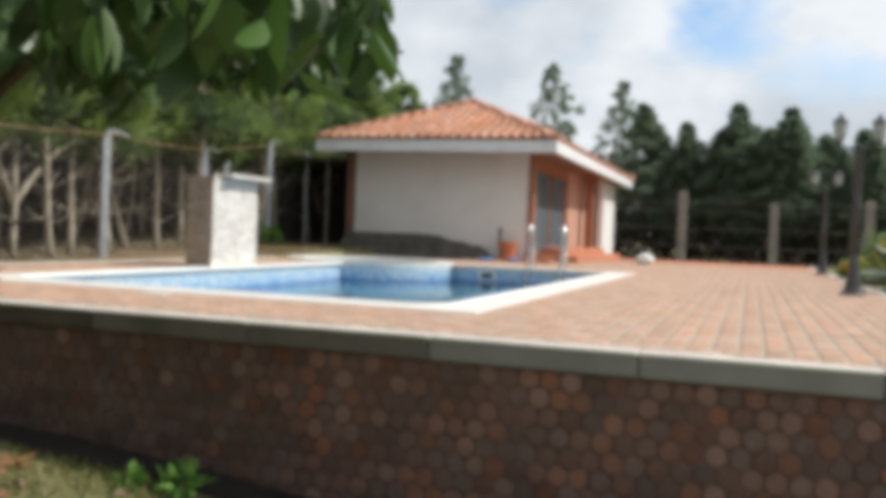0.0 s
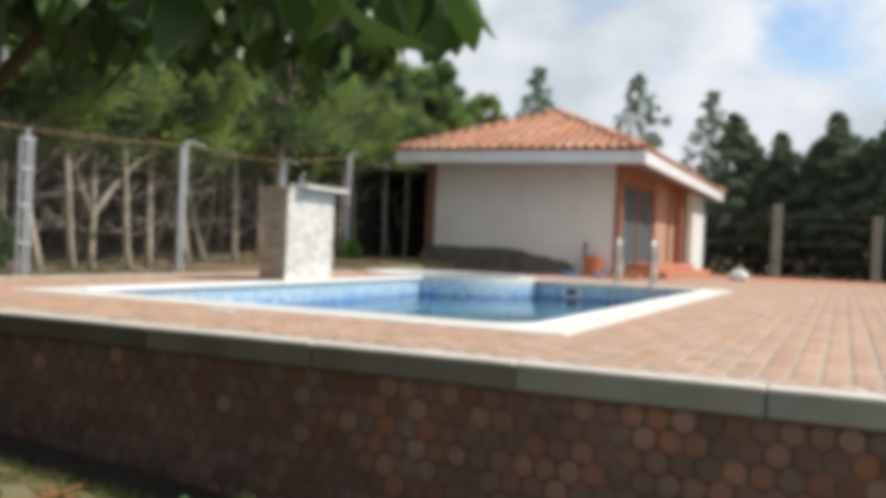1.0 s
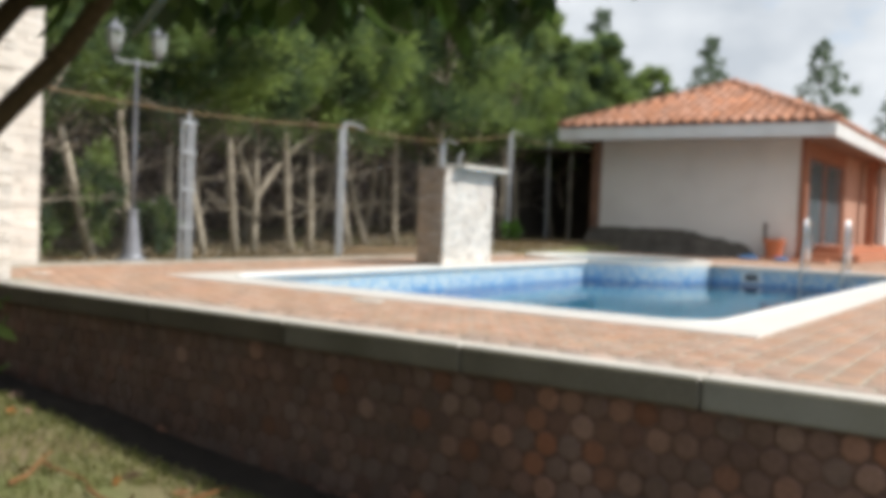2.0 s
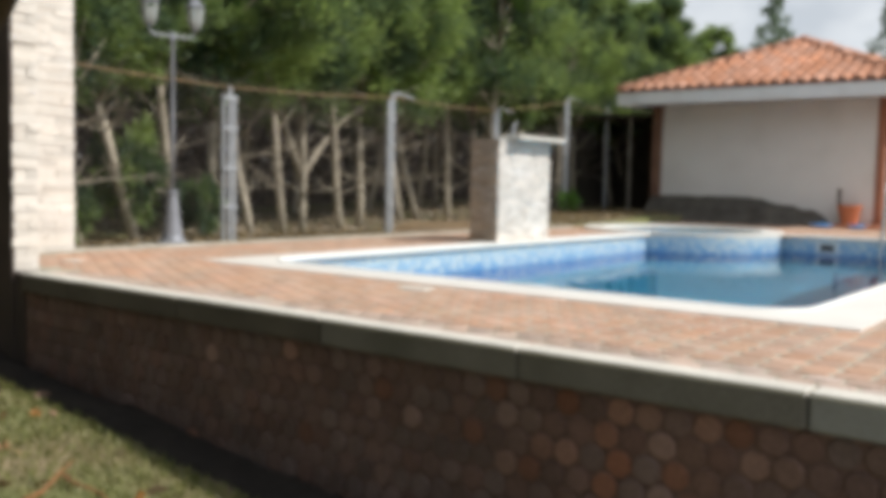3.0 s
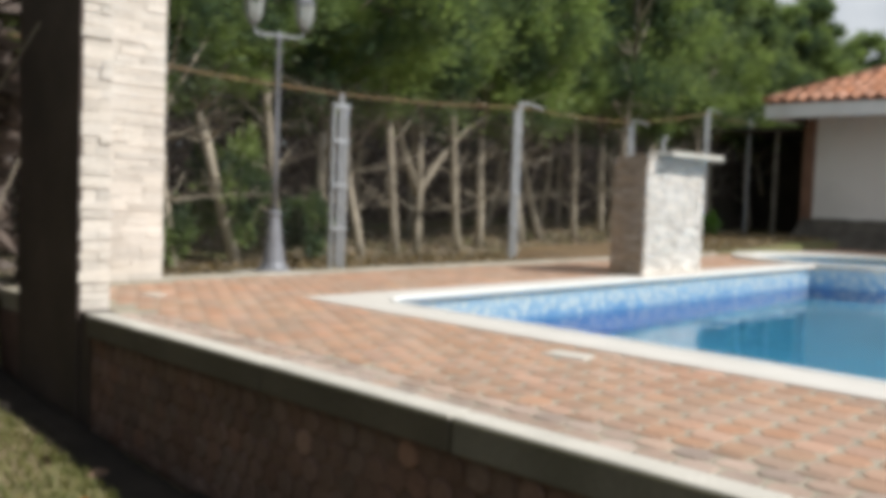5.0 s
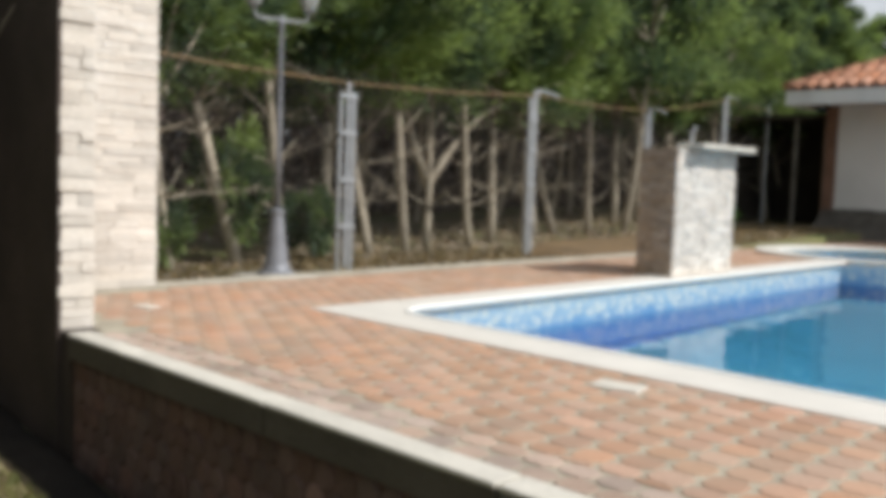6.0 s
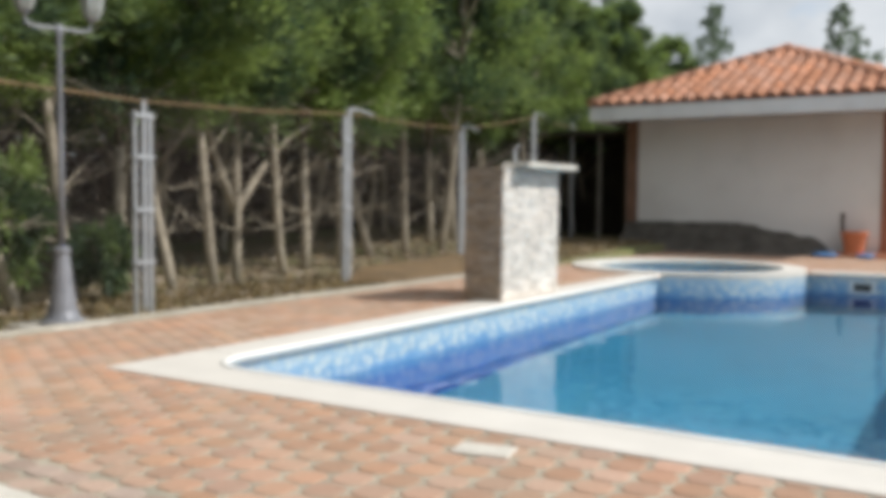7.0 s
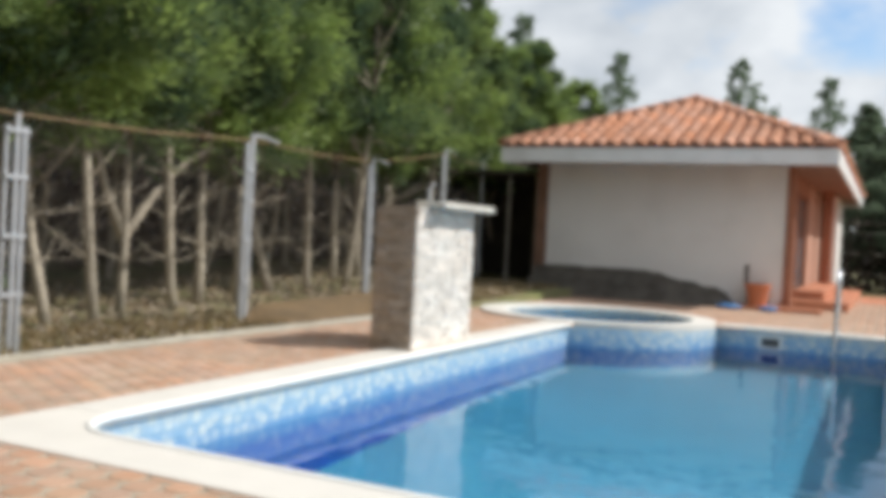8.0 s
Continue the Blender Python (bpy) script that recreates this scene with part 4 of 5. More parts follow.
# ---- lamp posts ----
def lamp_post(x, y, height, iron, turn, label, girth=1.0):
    lamp = thing("lamp_post", label, "lamp post", "lamp posts round the terrace", at=(x, y, 0))
    part("foot", lathe(bmesh.new(), [(0.16, 0.0), (0.16, 0.02), (0.125, 0.04), (0.105, 0.09), (0.08, 0.25), (0.058, 0.45), (0.05, 0.5), (0.062, 0.515), (0.062, 0.545), (0.042, 0.56)], n=16), iron, lamp)
    part("pole", lathe(bmesh.new(), [(0.034 * girth, 0.56), (0.03 * girth, 1.2), (0.025 * girth, height - 0.1), (0.036 * girth, height - 0.08), (0.036 * girth, height - 0.04), (0.02, height)], n=12), iron, lamp, smooth=True)
    c, s = math.cos(turn), math.sin(turn)
    for sgn in (-1, 1):
        ax, ay = 0.24 * c * sgn, 0.24 * s * sgn
        part("arm", tube(bmesh.new(), [(0, 0, height - 0.03), (ax * 0.6, ay * 0.6, height - 0.035), (ax * 0.93, ay * 0.93, height - 0.02), (ax, ay, height + 0.06)], 0.012, 6), iron, lamp)
        lantern = part("lantern", lathe(bmesh.new(), [(0.05, height + 0.07), (0.075, height + 0.13), (0.09, height + 0.27), (0.06, height + 0.28)], ax, ay, 0, 6), M_GLOBE, lamp, "milky glass lantern")
        part("lantern_cap", lathe(bmesh.new(), [(0.105, height + 0.282), (0.06, height + 0.34), (0.02, height + 0.37), (0.015, height + 0.41)], ax, ay, 0, 6), iron, lantern)
        part("lantern_base", lathe(bmesh.new(), [(0.02, height + 0.04), (0.055, height + 0.068)], ax, ay, 0, 6), iron, lantern)
    return lamp


lamp_post(-6.85, 2.6, 2.16, M_IRON, radians(75), "grey iron lamp post with two lanterns beside the fence", 0.75)
structure("lamp_pad", boxbm(-7.15, -6.56, 2.35, 2.85, -0.1, 0.016, bevel=0.01), M_KERB, "pale concrete pad under the lamp post", "pad").location.z = -0.02
lamp_post(3.2, 7.95, 1.93, M_BLACKIRON, radians(10), "black iron lamp post with two lanterns on the terrace", 1.9)
lamp_post(3.45, 16.85, 1.92, M_BLACKIRON, radians(10), "black iron lamp post with two lanterns by the flower bed", 1.9)


# ---- trees ----
def bent(rng, p, d, length, steps, wander, up=0.0):
    pts = [Vector(p)]
    d = Vector(d).normalized()
    for _ in range(steps):
        d = (d + Vector(rng.normal(0, wander, 3)) + Vector((0, 0, up))).normalized()
        pts.append(pts[-1] + d * length / steps)
    return pts


def hedge_tree(seed, height, name, label, material, bark, radius, crown0, fork=False, clumps=66, per=270, bare=True, taper=0.6, spray=1.0, spread=0.38):
    """A slim trunk with dead twigs low down and a feathery crown of sprays."""
    rng = np.random.default_rng(seed)
    tree = thing(name, label, "tree")
    bm = bmesh.new()
    lean = Vector((rng.normal(0, 0.05), rng.normal(-0.09, 0.06), 1))
    trunk = bent(rng, (0, 0, -0.15), lean, height * 0.92, 9, 0.05, 0.04)
    girth = [0.058 * (1 - 0.085 * i) * (height / 4.5) ** 0.4 for i in range(10)]
    top = min(8, max(1, int((crown0 + 0.55) / (height * 0.92) * 9)))
    tube(bm, trunk[:top + 1], girth[:top + 1], 8)
    part("leader", tube(bmesh.new(), trunk[top:], [g * 0.8 for g in girth[top:]], 6), M_DARKBARK, tree, "dark upper trunk", True)
    limbs = []
    if fork:
        for sg in (-1, 1):
            limbs.append(bent(rng, (0, 0, 0.75), (0.1, sg * 0.75, 1), 1.6, 5, 0.12, 0.06))
            tube(bm, limbs[-1], [0.055, 0.05, 0.042, 0.034, 0.028, 0.02], 7)
    if bare:
        for _ in range(22):
            z = rng.uniform(0.5, crown0 + 0.4)
            k = min(8, int((z + 0.15) / (height * 0.92) * 9))
            a = rng.uniform(0, 6.28)
            pts = bent(rng, trunk[k].lerp(trunk[k + 1], 0.5), (math.cos(a), math.sin(a), 0.35), rng.uniform(0.3, 0.95), 4, 0.25, 0.03)
            r = rng.uniform(0.004, 0.012)
            tube(bm, pts, [r, r * 0.8, r * 0.6, r * 0.45, r * 0.3], 5)
    cs, outs, sizes = [], [], []
    for i in range(clumps):
        t = rng.uniform(0, 1) ** 0.85
        z = crown0 + (height - crown0) * t
        k = min(8, int((z + 0.15) / height * 9))
        rad = radius * (1 - t) ** taper * min(1.0, 0.3 + 3.0 * t) * rng.uniform(0.2, 1.05) + 0.05
        a = rng.uniform(0, 6.28)
        out = Vector((math.cos(a), math.sin(a), 0.25 + 0.5 * t))
        start = trunk[min(k, 9)]
        c = Vector((start.x, start.y, z)) + Vector((out.x * rad, out.y * rad, 0.2 * rad))
        if i % 3 == 0:
            tube(bm, [start, start.lerp(c, 0.5) - Vector((0, 0, 0.05)), c], [0.02, 0.014, 0.006], 5)
        cs.append(c)
        outs.append(out.normalized())
        sizes.append(rng.uniform(0.2, 0.5) * (0.45 + 0.55 * (1 - t)) * spray)
    part("trunk", bm, bark, tree, smooth=True)
    pts, dirs = [], []
    for c, o, s in zip(cs, outs, sizes):
        g = rng.normal(0, 1, (per, 3)) * s * np.array([spread, spread, spread * 0.9])
        pts.append(np.array(c) + g + np.array(o) * rng.uniform(-0.3, 0.8, (per, 1)) * s)
        dirs.append(np.tile(np.array(o), (per, 1)) + g / s * 0.8)
    v, f = leaves(rng, np.concatenate(pts), np.concatenate(dirs), 0.13 * (height / 4.5) ** 0.6, 0.026 * (height / 4.5) ** 0.8, 0.45)
    joined("crown", v.tolist(), f, material, tree, "feathery green crown")
    return tree


HEDGE = "slim hedge tree with bare pale lower trunk and feathery green crown"
kinds = [hedge_tree(11 + k, h, "hedge_tree", HEDGE, M_NEEDLE, M_BARK, r, c0, fork=(k == 0)) for k, (h, r, c0) in enumerate(((4.6, 1.3, 1.7), (5.2, 1.4, 1.55), (4.3, 1.25, 1.65), (5.6, 1.35, 1.6), (4.9, 1.35, 1.75)))]
for k in kinds:
    tagged(k, group="hedge trees")
rng = np.random.default_rng(5)
spots = []
yy = -3.0
i = 0
while yy < 26:
    spots.append((fence_x(min(yy, 16)) - 1.1 + rng.normal(0, 0.22), yy, i))
    yy += rng.uniform(0.55, 0.95)
    i += 1
fork_at = min(range(len(spots)), key=lambda q: abs(spots[q][1] - 6.95))
for q, (x, y, i) in enumerate(spots):
    k = 0 if q == fork_at else 1 + (q * 3 + q // 4) % 4
    gz = ground_height(x, y)
    s = rng.uniform(0.88, 1.1) * (1.0 if y < 6 else 1.2 if y < 15 else 1.15 if y < 19 else 0.98)
    m = pose(x, y, gz, 0, 0, 0 if q == fork_at else rng.uniform(-40, 40))
    ob = copy_thing(kinds[k], m)
    ob.scale = (s, s, s)
for q in range(22):
    y = -3 + 1.35 * q + rng.normal(0, 0.3)
    x = fence_x(min(y, 16)) - 3.4 + rng.normal(0, 0.4)
    ob = copy_thing(kinds[1 + q % 4], pose(x, y, ground_height(x, y), 0, 0, rng.uniform(0, 360)))
    s = rng.uniform(0.95, 1.2) * (1.0 if y < 15 else 0.85)
    ob.scale = (s, s, s)
for k, (x, y) in zip(kinds, ((-13.6, 2.0), (-13.2, 5.5), (-13.5, 9.0), (-13.4, 12.5), (-13.8, 15.5))):
    k.matrix_basis = pose(x, y, ground_height(x, y))

# unseen trees added behind the camera to cut sky light on the wall
for q in range(17):
    x, y = -15 + 0.95 * q + rng.normal(0, 0.3), -6.6 - 2.2 * (q % 2) + rng.normal(0, 0.4)
    ob = copy_thing(kinds[1 + q % 4], pose(x, y, ground_height(x, y), 0, 0, rng.uniform(0, 360)))
    ob.scale = (1.45, 1.45, 1.45)
CONIFER = "dark conifer in the row beyond the far fence"
tall = [hedge_tree(41 + k, h, "conifer", CONIFER, M_NEEDLE_DARK, M_DARKBARK, r, c0, clumps=(300, 300, 110)[k], per=(80, 80, 60)[k], bare=False, taper=(0.85, 0.85, 1.0)[k], spray=(0.68, 0.68, 0.72)[k], spread=(0.42, 0.42, 0.48)[k]) for k, (h, r, c0) in enumerate(((7.4, 2.2, 0.9), (6.9, 2.3, 0.8), (8.4, 2.7, 1.8)))]
for k in tall:
    tagged(k, group="far conifers")
for q in range(24):
    x = -1.8 + 0.85 * q + rng.normal(0, 0.25)
    ob = copy_thing(tall[q % 2], pose(x, 31.0 + rng.uniform(0, 3.0), -0.1, 0, 0, rng.uniform(0, 360)))
    s = rng.uniform(0.68, 0.8)
    ob.scale = (s * 1.2, s * 1.2, s)
for x, y, h in ((-12.9, 40.0, 9.7), (-6.4, 36.0, 8.3), (-11.6, 24.5, 7.7), (-3.6, 35.0, 7.4), (-9.6, 38.0, 5.2), (-14.5, 28, 6.0)):
    ob = copy_thing(tall[2], pose(x, y, -0.1, 0, 0, rng.uniform(0, 360)))
    s = h / 8.2
    ob.scale = (s * 0.95, s * 0.95, s)
for q in range(20):
    ob = copy_thing(tall[(q + 1) % 2], pose(-1.5 + 0.95 * q + rng.normal(0, 0.2), 30.2 + rng.uniform(0, 1.2), -0.1, 0, 0, rng.uniform(0, 360)))
    s = rng.uniform(0.55, 0.72)
    ob.scale = (s * 1.15, s * 1.15, s)
tall[0].matrix_basis = pose(19.5, 33.2, -0.1)
tall[1].matrix_basis = pose(21.0, 34.5, -0.1)
tall[2].matrix_basis = pose(17.5, 33.0, -0.1)

# undergrowth that closes the view under the trees
rngb = np.random.default_rng(8)
n = 26000
c = np.stack([rngb.uniform(-17, -12.6, n), rngb.uniform(-6, 30, n), rngb.uniform(0, 1, n) ** 1.2 * 4.5], 1)
v, f = leaves(rngb, c, np.tile([0.3, 0, 0.4], (n, 1)), 0.34, 0.1, 0.8)
tagged(joined("undergrowth", v.tolist(), f, M_BRUSH), "dark tangled undergrowth below the hedge trees", "undergrowth", "", "stuff")
n = 16000
c = np.stack([rngb.uniform(-13, 20, n), rngb.uniform(30.0, 33.5, n), rngb.uniform(0, 1, n) ** 1.4 * 2.6], 1)
v, f = leaves(rngb, c, np.tile([0, -0.3, 0.4], (n, 1)), 0.36, 0.1, 0.8)
tagged(joined("undergrowth", v.tolist(), f, M_FARBRUSH), "dark brush behind the far wire fence", "undergrowth", "", "stuff")

n = 14000
c = np.stack([rngb.uniform(-40, 45, n), rngb.uniform(38, 41, n), rngb.uniform(0, 1, n) * 4.2], 1)
# unseen leaves behind the camera, added to block the low sky
c[5500:7000] = np.stack([rngb.uniform(-18, 2, 1500), rngb.uniform(-14, -11, 1500), -0.8 + rngb.uniform(0, 1, 1500) * 5], 1)
c[:5500] = np.stack([rngb.uniform(-21, -18, 5500), rngb.uniform(-14, 38, 5500), rngb.uniform(0, 1, 5500) * 4.5], 1)
v, f = leaves(rngb, c, np.tile([0, -0.2, 0.5], (n, 1)), 1.1, 0.45, 0.8)
tagged(joined("far_woods", v.tolist(), f, M_BRUSH), "dark woods beyond the fences, with unseen added leaves behind the lawn", "woods", "", "stuff")

# low green shrubs at the fence foot and beside the pier
def shrub(name, label, x, y, z, r, h, material, n, seed, length=0.13, width=0.035):
    g = np.random.default_rng(seed)
    s = thing(name, label, "shrub", at=(x, y, z))
    for _ in range(5):
        a = g.uniform(0, 6.28)
        part("stem", tube(bmesh.new(), bent(g, (0, 0, -0.05), (math.cos(a) * 0.4, math.sin(a) * 0.4, 1), h * 0.8, 3, 0.15), [0.014, 0.01, 0.008, 0.004], 5), M_BARK, s)
    d = g.normal(0, 1, (n, 3))
    d /= np.linalg.norm(d, axis=1)[:, None]
    c = d * (g.uniform(0.25, 1, (n, 1)) ** 0.5) * np.array([r, r, h * 0.42]) * (0.75 + 0.35 * np.sin(d[:, :1] * 5 + d[:, 1:2] * 4)) + np.array([0, 0, h * 0.55])
    v, f = leaves(g, c, d, length, width, 0.5)
    joined("foliage", v.tolist(), f, material, s)
    return s


shrub("shrub", "green feathery shrub behind the fence", -8.6, 3.3, -0.05, 0.5, 1.45, M_NEEDLE, 2600, 71)
shrub("shrub", "green feathery shrub behind the fence", -8.4, 4.15, -0.08, 0.35, 0.8, M_NEEDLE, 1500, 72)
shrub("shrub", "green feathery shrub behind the fence", -8.2, 2.2, -0.08, 0.4, 0.7, M_NEEDLE, 1500, 73)
shrub("shrub", "dark shrub in the shade beside the pier", -7.2, -0.5, -0.75, 0.7, 1.6, M_BRUSH, 2600, 74)
shrub("shrub", "dark shrub in the shade beside the pier", -8.4, -0.2, -0.7, 0.9, 2.6, M_BRUSH, 3600, 75, 0.2, 0.06)
shrub("shrub", "tall dark shrub in the shade beside the pier", -6.75, -0.35, -0.7, 0.75, 3.6, M_BRUSH, 6500, 77, 0.24, 0.09)
shrub("shrub", "yellow-green weed at the fence foot", -8.5, 13.7, 0.1, 0.22, 0.5, M_WEED, 500, 76)
for k, (x, y, r, h) in enumerate(((4.4, 11.0, 0.6, 0.9), (4.6, 8.3, 0.5, 0.6), (4.1, 14.5, 0.45, 0.5), (5.4, 13.5, 0.9, 1.5), (5.2, 18.5, 0.9, 1.2))):
    s = shrub("shrub", "leafy green shrub in the flower bed", x, y, -0.1, r, h, M_NEEDLE, 1200, 80 + k, 0.18, 0.06)
    if k in (0, 2):
        g = np.random.default_rng(90 + k)
        d = g.normal(0, 1, (160, 3))
        d[:, 2] = abs(d[:, 2])
        d /= np.linalg.norm(d, axis=1)[:, None]
        v, f = leaves(g, d * np.array([r, r, h * 0.5]) + np.array([0, 0, h * 0.5]), d, 0.1, 0.1, 0.4)
        joined("flowers", v.tolist(), f, M_FLOWER, s, "yellow flowers")
shrub("agave", "grey-green spiky agave in the flower bed", 4.15, 9.4, -0.1, 0.35, 0.7, M_AGAVE, 90, 95, 0.5, 0.09)


# ---- overhanging broad-leaved tree ----
def broad_leaf_mesh(name, curl):
    """A pointed leaf with a folded midrib, about one unit long, hanging down."""
    bm = bmesh.new()
    rows = []
    prof = ((0.0, 0.02), (0.1, 0.1), (0.28, 0.2), (0.5, 0.235), (0.72, 0.19), (0.9, 0.09), (1.0, 0.008))
    for t, w in prof:
        z = -t
        y = curl * t * t
        rows.append([bm.verts.new((-w, y - w * 0.25, z)), bm.verts.new((0, y, z)), bm.verts.new((w, y - w * 0.25, z))])
    for a, b in zip(rows, rows[1:]):
        for i in range(2):
            bm.faces.new((a[i], a[i + 1], b[i + 1], b[i]))
    tube(bm, [(0, 0, 0.2), (0, 0, 0)], 0.012, 4)
    return bm


leaf_src = []
for cu in (0.12, -0.1, 0.3):
    b = broad_leaf_mesh("leaf", cu)
    b.verts.ensure_lookup_table()
    b.verts.index_update()
    leaf_src.append(([tuple(vt.co) for vt in b.verts], [tuple(vt.index for vt in fc.verts) for fc in b.faces]))
    b.free()
tree = thing("overhanging_tree", "broad-leaved tree with dark limbs hanging over the lawn", "tree")
rt = np.random.default_rng(17)
bm = bmesh.new()
TRUNK = Vector((-2.3, -3.1, -0.95))
tube(bm, [TRUNK, TRUNK + Vector((0.05, 0.0, 0.9)), TRUNK + Vector((0.1, 0.1, 1.7)), TRUNK + Vector((0.1, 0.2, 2.6))], [0.13, 0.11, 0.1, 0.08], 10)
part("trunk", bm, M_DARKBARK, tree, smooth=True)
BOUGHS = [
    [(-2.24, -3.08, 0.1), (-1.7, -2.5, 0.5), (-1.13, -2.2, 0.8), (-0.66, -2.25, 1.0), (-0.2, -2.3, 1.3), (0.1, -2.2, 1.6)],
    [(-2.22, -3.05, 0.4), (-1.7, -2.45, 0.8), (-1.13, -2.2, 1.07), (-0.66, -2.2, 1.32), (-0.2, -1.6, 1.65)],
    [(-2.2, -3.0, 0.75), (-1.3, -2.95, 1.2), (-0.5, -2.9, 1.4), (0.2, -2.85, 1.45)],
    [(-2.2, -3.0, 1.1), (-1.2, -2.0, 1.6), (-0.3, -1.1, 1.8), (0.1, -0.8, 1.8)],
    [(-2.2, -3.0, 1.3), (-2.6, -3.6, 1.9), (-3.2, -4.2, 2.4)],
    [(-2.2, -3.0, 1.5), (-3.0, -2.8, 2.1), (-4.0, -2.8, 2.6)],
]
for pts in BOUGHS:
    part("limb", tube(bmesh.new(), pts, [0.05 - 0.0075 * i for i in range(len(pts))], 7), M_DARKBARK, tree, smooth=True)
ms = [[], [], []]


def hang(x, y, z, size, yaw, tilt):
    """A leaf whose tip comes down to z."""
    ms[rt.integers(0, 3)].append(pose(x, y, z + size * math.cos(radians(tilt)), tilt, rt.normal(0, 10), yaw) @ Matrix.Diagonal((size, size, size, 1)))


for x, y, z, size in ((0.22, -2.93, 0.99, 0.15), (0.23, -3.19, 0.88, 0.16), (0.39, -2.81, 0.93, 0.17), (0.13, -2.0, 1.1, 0.14), (-0.1, -0.74, 1.33, 0.2), (0.32, -1.36, 1.36, 0.18), (0.1, -1.7, 1.13, 0.17), (-0.14, -2.93, 0.94, 0.16), (0.36, -2.75, 0.82, 0.17), (-0.06, -1.0, 1.3, 0.18), (0.2, -1.2, 1.36, 0.16), (0.12, -2.4, 1.02, 0.15)):
    hang(x, y, z, size, rt.uniform(0, 360), rt.uniform(5, 30))
def crown_edge(y):
    """How far the hanging crown reaches out over the lawn."""
    return min(1.93 - 0.392 * (y + 4.795), 1.84 - 0.37 * (y + 4.536), 1.67 - 0.42 * (y + 4.196))


count = 0
while count < 4300:
    y = rt.uniform(-3.3, -0.6)
    x = rt.uniform(-1.9, min(1.0, crown_edge(y)))
    low = 0.535 + 0.158 * math.hypot(x - 1.94, y + 4.88) + 0.035 * rt.normal() + 0.08 * noise.noise((x * 3, y * 3, 5))
    inner = 1.34 - 0.507 * (y + 3.6)
    if x > inner:
        # the outermost sprays hang higher
        low = max(low, 0.63 + 0.24 * math.hypot(x - 1.4, y + 3.6))
    z = low + rt.uniform(0.0, 1) ** 1.5 * 1.35
    hang(x, y, z, rt.uniform(0.11, 0.2), rt.uniform(0, 360), rt.uniform(-35, 50))
    count += 1
# unseen extra crown, added to keep sky light off the wall's left end
for _ in range(1500):
    d = rt.normal(0, 1, 3)
    d /= np.linalg.norm(d)
    c = np.array([-3.6, -4.0, 2.7]) + d * rt.uniform(0.5, 1) * np.array([2.7, 1.8, 1.4])
    if c[0] < -0.9 and c[1] < -2.25:
        hang(c[0], c[1], c[2], rt.uniform(0.16, 0.26), rt.uniform(0, 360), rt.uniform(-35, 50))
for x, y, z, size, tilt in ((-0.1, -2.75, 0.2, 0.17, 60), (-0.16, -2.7, 0.3, 0.16, 65), (-0.2, -2.78, 0.14, 0.17, 40), (-0.22, -2.74, 0.36, 0.16, 70), (-0.3, -2.7, 0.27, 0.17, 50), (-0.14, -2.72, 0.38, 0.15, 75), (-0.42, -2.7, 0.18, 0.17, 30), (-0.26, -2.82, 0.42, 0.15, 60)):
    hang(x, y, z, size * 1.3, 90 + rt.uniform(-30, 30), tilt)
part("twig", tube(bmesh.new(), [(-2.22, -3.05, -0.1), (-1.5, -2.8, 0.2), (-0.8, -2.7, 0.42), (-0.25, -2.74, 0.46)], [0.02, 0.015, 0.01, 0.006], 5), M_DARKBARK, tree)
for k in range(3):
    v, f = repeat(*leaf_src[k], ms[k])
    joined("leaves", v, f, M_BIGLEAF, tree, "large glossy green leaves", "stuff", True)

# ---- lawn: blades, dry leaves, twigs, a weed ----
rg = np.random.default_rng(23)
n = 42000
x = rg.uniform(-8.5, 1.5, n)
y = -0.25 - rg.uniform(0, 1, n) ** 1.3 * 4.4
keep = np.array([noise.noise((a * 1.1, b * 1.1, 7)) > -0.25 for a, b in zip(x, y)])
x, y = x[keep], y[keep]
z = np.array([ground_height(a, b) for a, b in zip(x, y)])
v, f = leaves(rg, np.stack([x, y, z - 0.005], 1), np.tile([0, 0, 1.0], (len(x), 1)), 0.055, 0.012, 0.45)
tagged(joined("lawn_grass", v.tolist(), f, M_BLADE), "short patchy lawn grass", "grass", "", "stuff")
n = 260
x = rg.uniform(-6.5, 0, n)
y = rg.uniform(-3.5, -0.25, n)
z = np.array([ground_height(a, b) for a, b in zip(x, y)]) + 0.03
v, f = leaves(rg, np.stack([x, y, z], 1), rg.normal(0, 1, (n, 3)) * np.array([1, 1, 0.12]), 0.11, 0.05, 0.1)
tagged(joined("dry_leaves", v.tolist(), f, M_DRYLEAF), "dry brown leaves scattered on the lawn", "dry leaves", "", "stuff")
for k in range(9):
    px, py = rg.uniform(-5.0, -1.6), rg.uniform(-1.6, -0.5)
    a = rg.uniform(0, 6.28)
    pts = bent(rg, (px, py, ground_height(px, py) + 0.03), (math.cos(a), math.sin(a), 0), rg.uniform(0.3, 0.8), 4, 0.2)
    pts = [Vector((p.x, p.y, ground_height(p.x, p.y) + 0.03)) for p in pts]
    tagged(part("twig", tube(bmesh.new(), pts, [0.012, 0.01, 0.009, 0.007, 0.004], 5), M_DRYLEAF), "dry brown twig lying on the lawn", "twig", "fallen twigs")
shrub("weed", "bright green leafy weed at the foot of the wall", -1.1, -0.34, ground_height(-1.1, -0.34), 0.14, 0.16, M_WEED, 60, 33, 0.1, 0.05)
shrub("weed", "bright green leafy weed at the foot of the wall", -1.4, -0.42, ground_height(-1.4, -0.42), 0.09, 0.1, M_WEED, 40, 34, 0.08, 0.04)


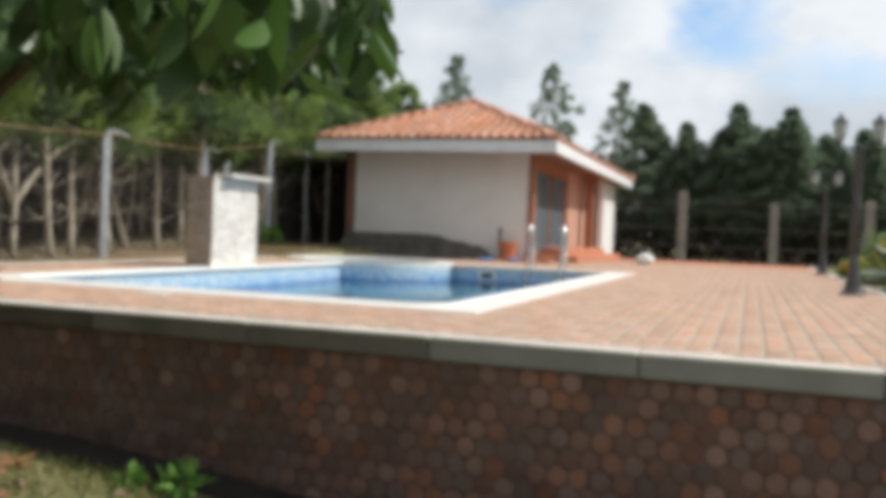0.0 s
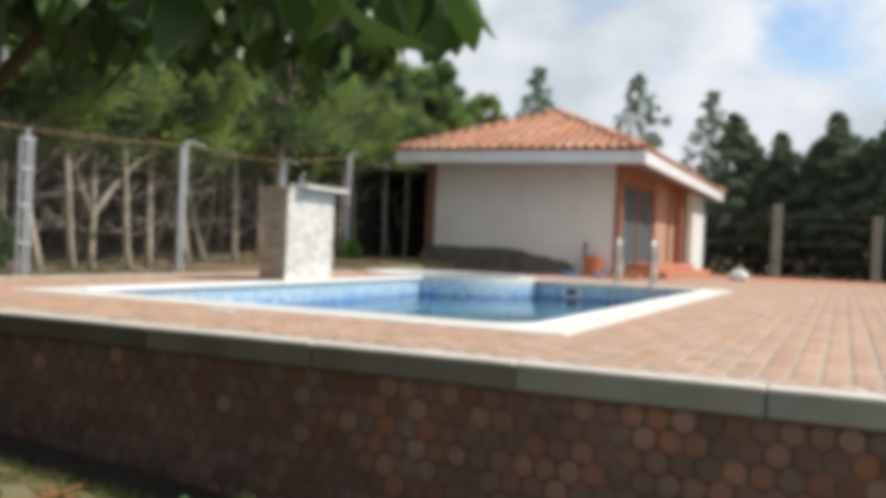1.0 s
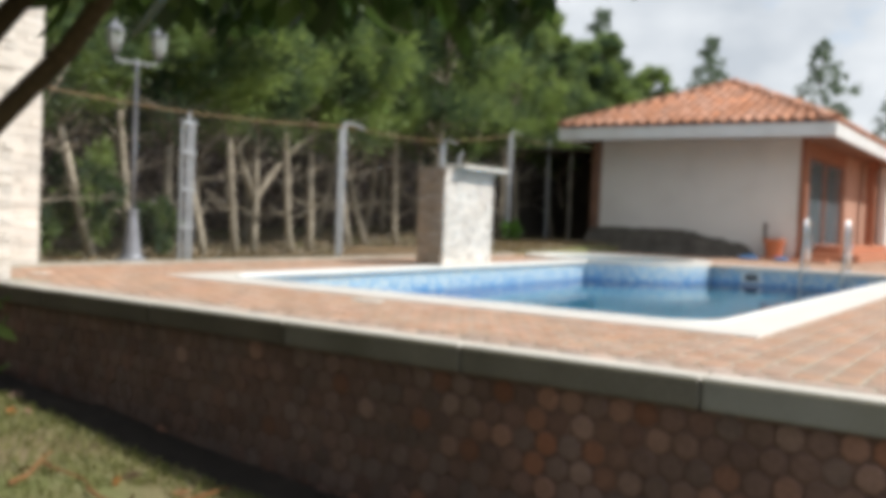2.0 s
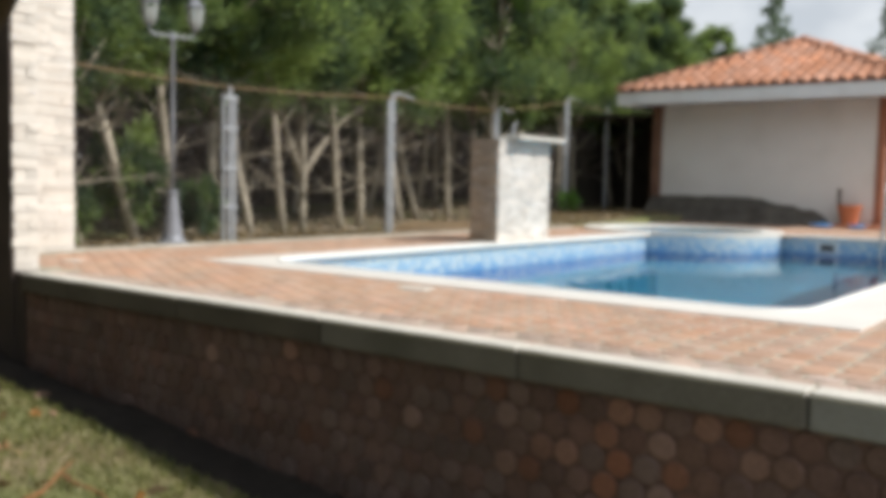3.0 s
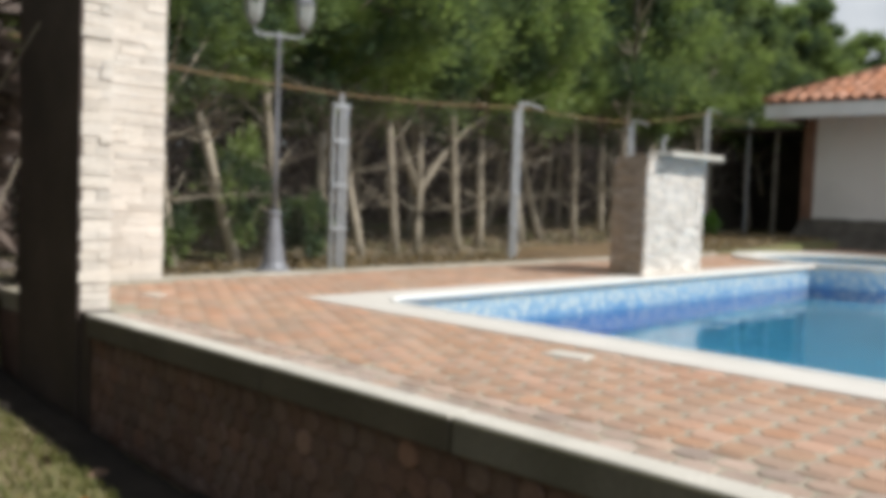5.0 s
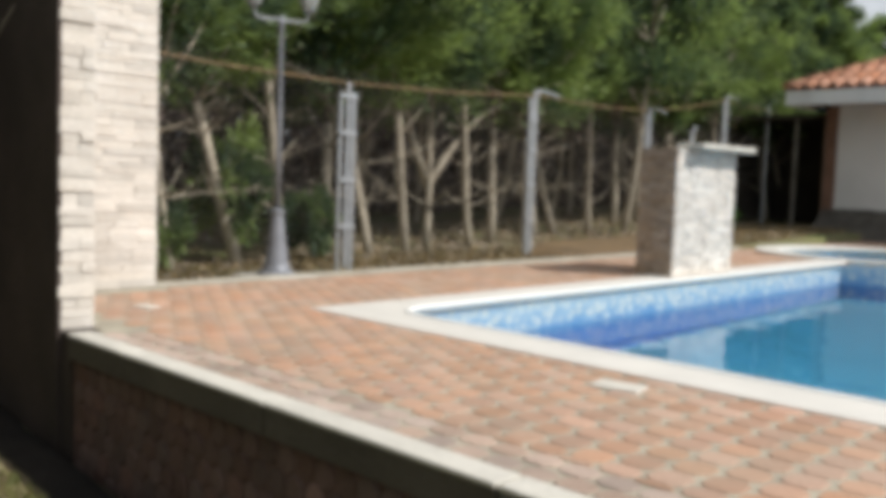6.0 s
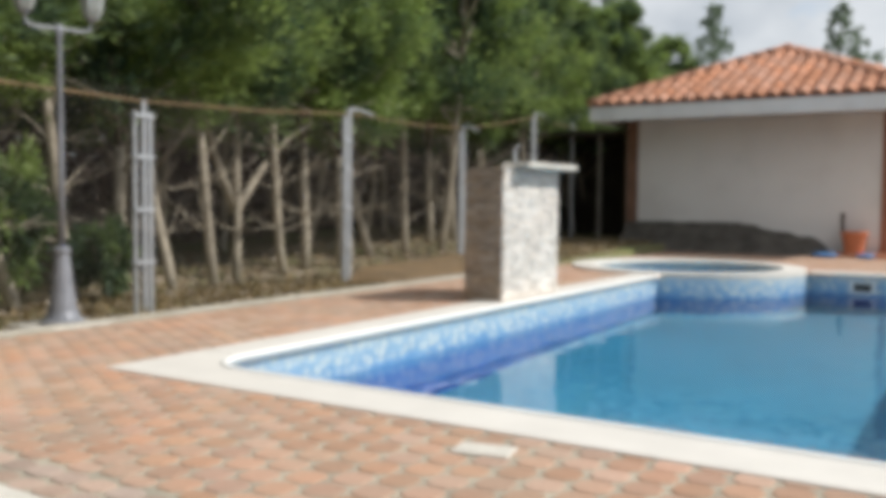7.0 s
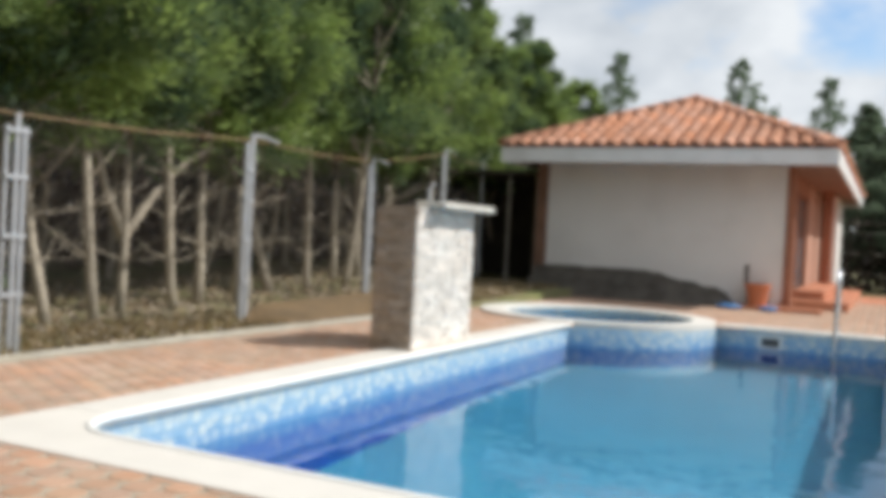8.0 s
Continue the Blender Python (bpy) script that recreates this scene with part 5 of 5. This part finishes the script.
n = 9000
x = rg.uniform(-11.5, -6.85, n)
y = rg.uniform(0.5, 16.0, n)
z = np.array([ground_height(a, b) for a, b in zip(x, y)]) + 0.02
v, f = leaves(rg, np.stack([x, y, z], 1), rg.normal(0, 1, (n, 3)) * np.array([1, 1, 0.12]), 0.11, 0.032, 0.1)
tagged(joined("leaf_litter", v.tolist(), f, M_LITTER), "brown leaf litter and dead twigs under the hedge trees", "leaf litter", "", "stuff")
n = 6500
x = rg.uniform(-8.4, -6.78, n)
y = rg.uniform(1.0, 15.0, n)
z = np.array([ground_height(a, b) for a, b in zip(x, y)])
v, f = leaves(rg, np.stack([x, y, z - 0.005], 1), np.tile([0, 0, 1.0], (n, 1)), 0.1, 0.016, 0.5)
tagged(joined("dry_grass", v.tolist(), f, M_STRAW), "dry straw-coloured grass along the fence", "dry grass", "", "stuff")


# ---- wall blocks ----
def octagon(w, h, cut, lip):
    """An eight-sided piece in x and y, its top at z = 0, with a small lip."""
    ring = [(-w + cut, -h), (w - cut, -h), (w, -h + cut), (w, h - cut), (w - cut, h), (-w + cut, h), (-w, h - cut), (-w, -h + cut)]
    vs = [(x * (1 - lip / w), y * (1 - lip / h), 0.0) for x, y in ring] + [(x, y, -lip) for x, y in ring] + [(x, y, -0.04) for x, y in ring]
    fs = [tuple(range(8))] + [(i, 8 + i, 8 + (i + 1) % 8, (i + 1) % 8)[::-1] for i in range(8)] + [(8 + i, 16 + i, 16 + (i + 1) % 8, 8 + (i + 1) % 8)[::-1] for i in range(8)]
    return vs, fs


def shared_mesh(name, vs, fs, material):
    me = bpy.data.meshes.new(name)
    me.from_pydata(vs, [], fs)
    me.materials.append(material)
    return me


BV, BF = octagon(0.052, 0.052, 0.03, 0.006)
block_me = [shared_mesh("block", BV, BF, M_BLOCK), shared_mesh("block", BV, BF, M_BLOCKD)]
rest = ([], [])
rw = np.random.default_rng(3)
COLUMN, ROW = 0.117, 0.103
for i in range(-43, 120):
    for j in range(13):
        x, z = COLUMN * (i + 0.5 * (j % 2)), -0.19 - ROW * j
        if not PIER_FACE + 0.06 < x < WALL_RIGHT:
            continue
        # random mix; more dark blocks towards the pier paint the shade on that end
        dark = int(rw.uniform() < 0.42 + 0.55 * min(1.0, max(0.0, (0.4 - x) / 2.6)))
        m = pose(x, 0.024 + rw.uniform(-0.005, 0.004), z, 90, 0, 0) @ pose(0, 0, 0, rw.normal(0, 1), rw.normal(0, 1), 0)
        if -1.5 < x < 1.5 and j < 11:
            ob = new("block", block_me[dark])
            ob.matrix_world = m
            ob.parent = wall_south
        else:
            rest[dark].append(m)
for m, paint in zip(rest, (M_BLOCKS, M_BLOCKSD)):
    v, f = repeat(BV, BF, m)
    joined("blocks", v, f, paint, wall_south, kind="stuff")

# ---- pavers ----
PV, PF = octagon(0.064, 0.067, 0.03, 0.005)
paver_me = shared_mesh("paver", PV, PF, M_PAVER)
rp = np.random.default_rng(4)
rest = []


def paved(x, y):
    if y < wall_y(x) + 0.43 or y > 24.2 or not DECK_X0 + 0.07 < x < DECK_X1 - 0.07:
        return False
    if OUT_X0 + 0.03 < x < OUT_X1 - 0.03 and OUT_Y0 + 0.03 < y < OUT_Y1 - 0.03:
        return False
    if (x - DRUM_X) ** 2 + (y - DRUM_Y) ** 2 < (DRUM_R - 0.04) ** 2:
        return False
    if y > 15.4 and x < -2.9:
        return False
    return not (x < -6.4 and y < 1.4)


for i in range(74):
    x = DECK_X0 + 0.07 + 0.14 * i
    first = True
    for j in range(-2, 164):
        y = 0.5 + 0.146 * j + (0.073 if i % 2 else 0)
        if not paved(x, y):
            continue
        if y < 1.0 and x > PIER_FACE + 0.1 and first:
            gap = y - 0.073 - wall_y(x) - 0.354
            if gap > 0.03:
                ob = new("paver", paver_me)
                ob.matrix_world = pose(x, y - 0.073 - gap / 2, 0, 0, 0, 0) @ Matrix.Diagonal((1, gap / 0.146, 1, 1))
                ob.parent = deck
        first = False
        m = pose(x, y, rp.uniform(-0.0015, 0.001), rp.normal(0, 0.12), rp.normal(0, 0.12), rp.normal(0, 1.2))
        if y < 1.6 and -4.3 < x < 0.4:
            ob = new("paver", paver_me)
            ob.matrix_world = m
            ob.parent = deck
        else:
            rest.append(m)
v, f = repeat(PV, PF, rest)
joined("pavers", v, f, M_PAVERS, deck, kind="stuff")
rest = []
for i in range(74):
    for row in (0, 1):
        x = DECK_X0 + 0.07 + 0.14 * i + (0.07 if row == 1 else 0)
        y = wall_y(x) + 0.185 + 0.112 * row
        if PIER_FACE + 0.1 < x < DECK_X1 - 0.07:
            rest.append(pose(x, y, rp.uniform(-0.003, 0.002), 0, 0, rp.normal(0, 0.8)) @ Matrix.Diagonal((0.98, 0.76, 1, 1)))
border_me = shared_mesh("border_paver", PV, PF, M_BORDER)
for m in rest:
    ob = new("border_paver", border_me)
    ob.matrix_world = m
    ob.parent = deck
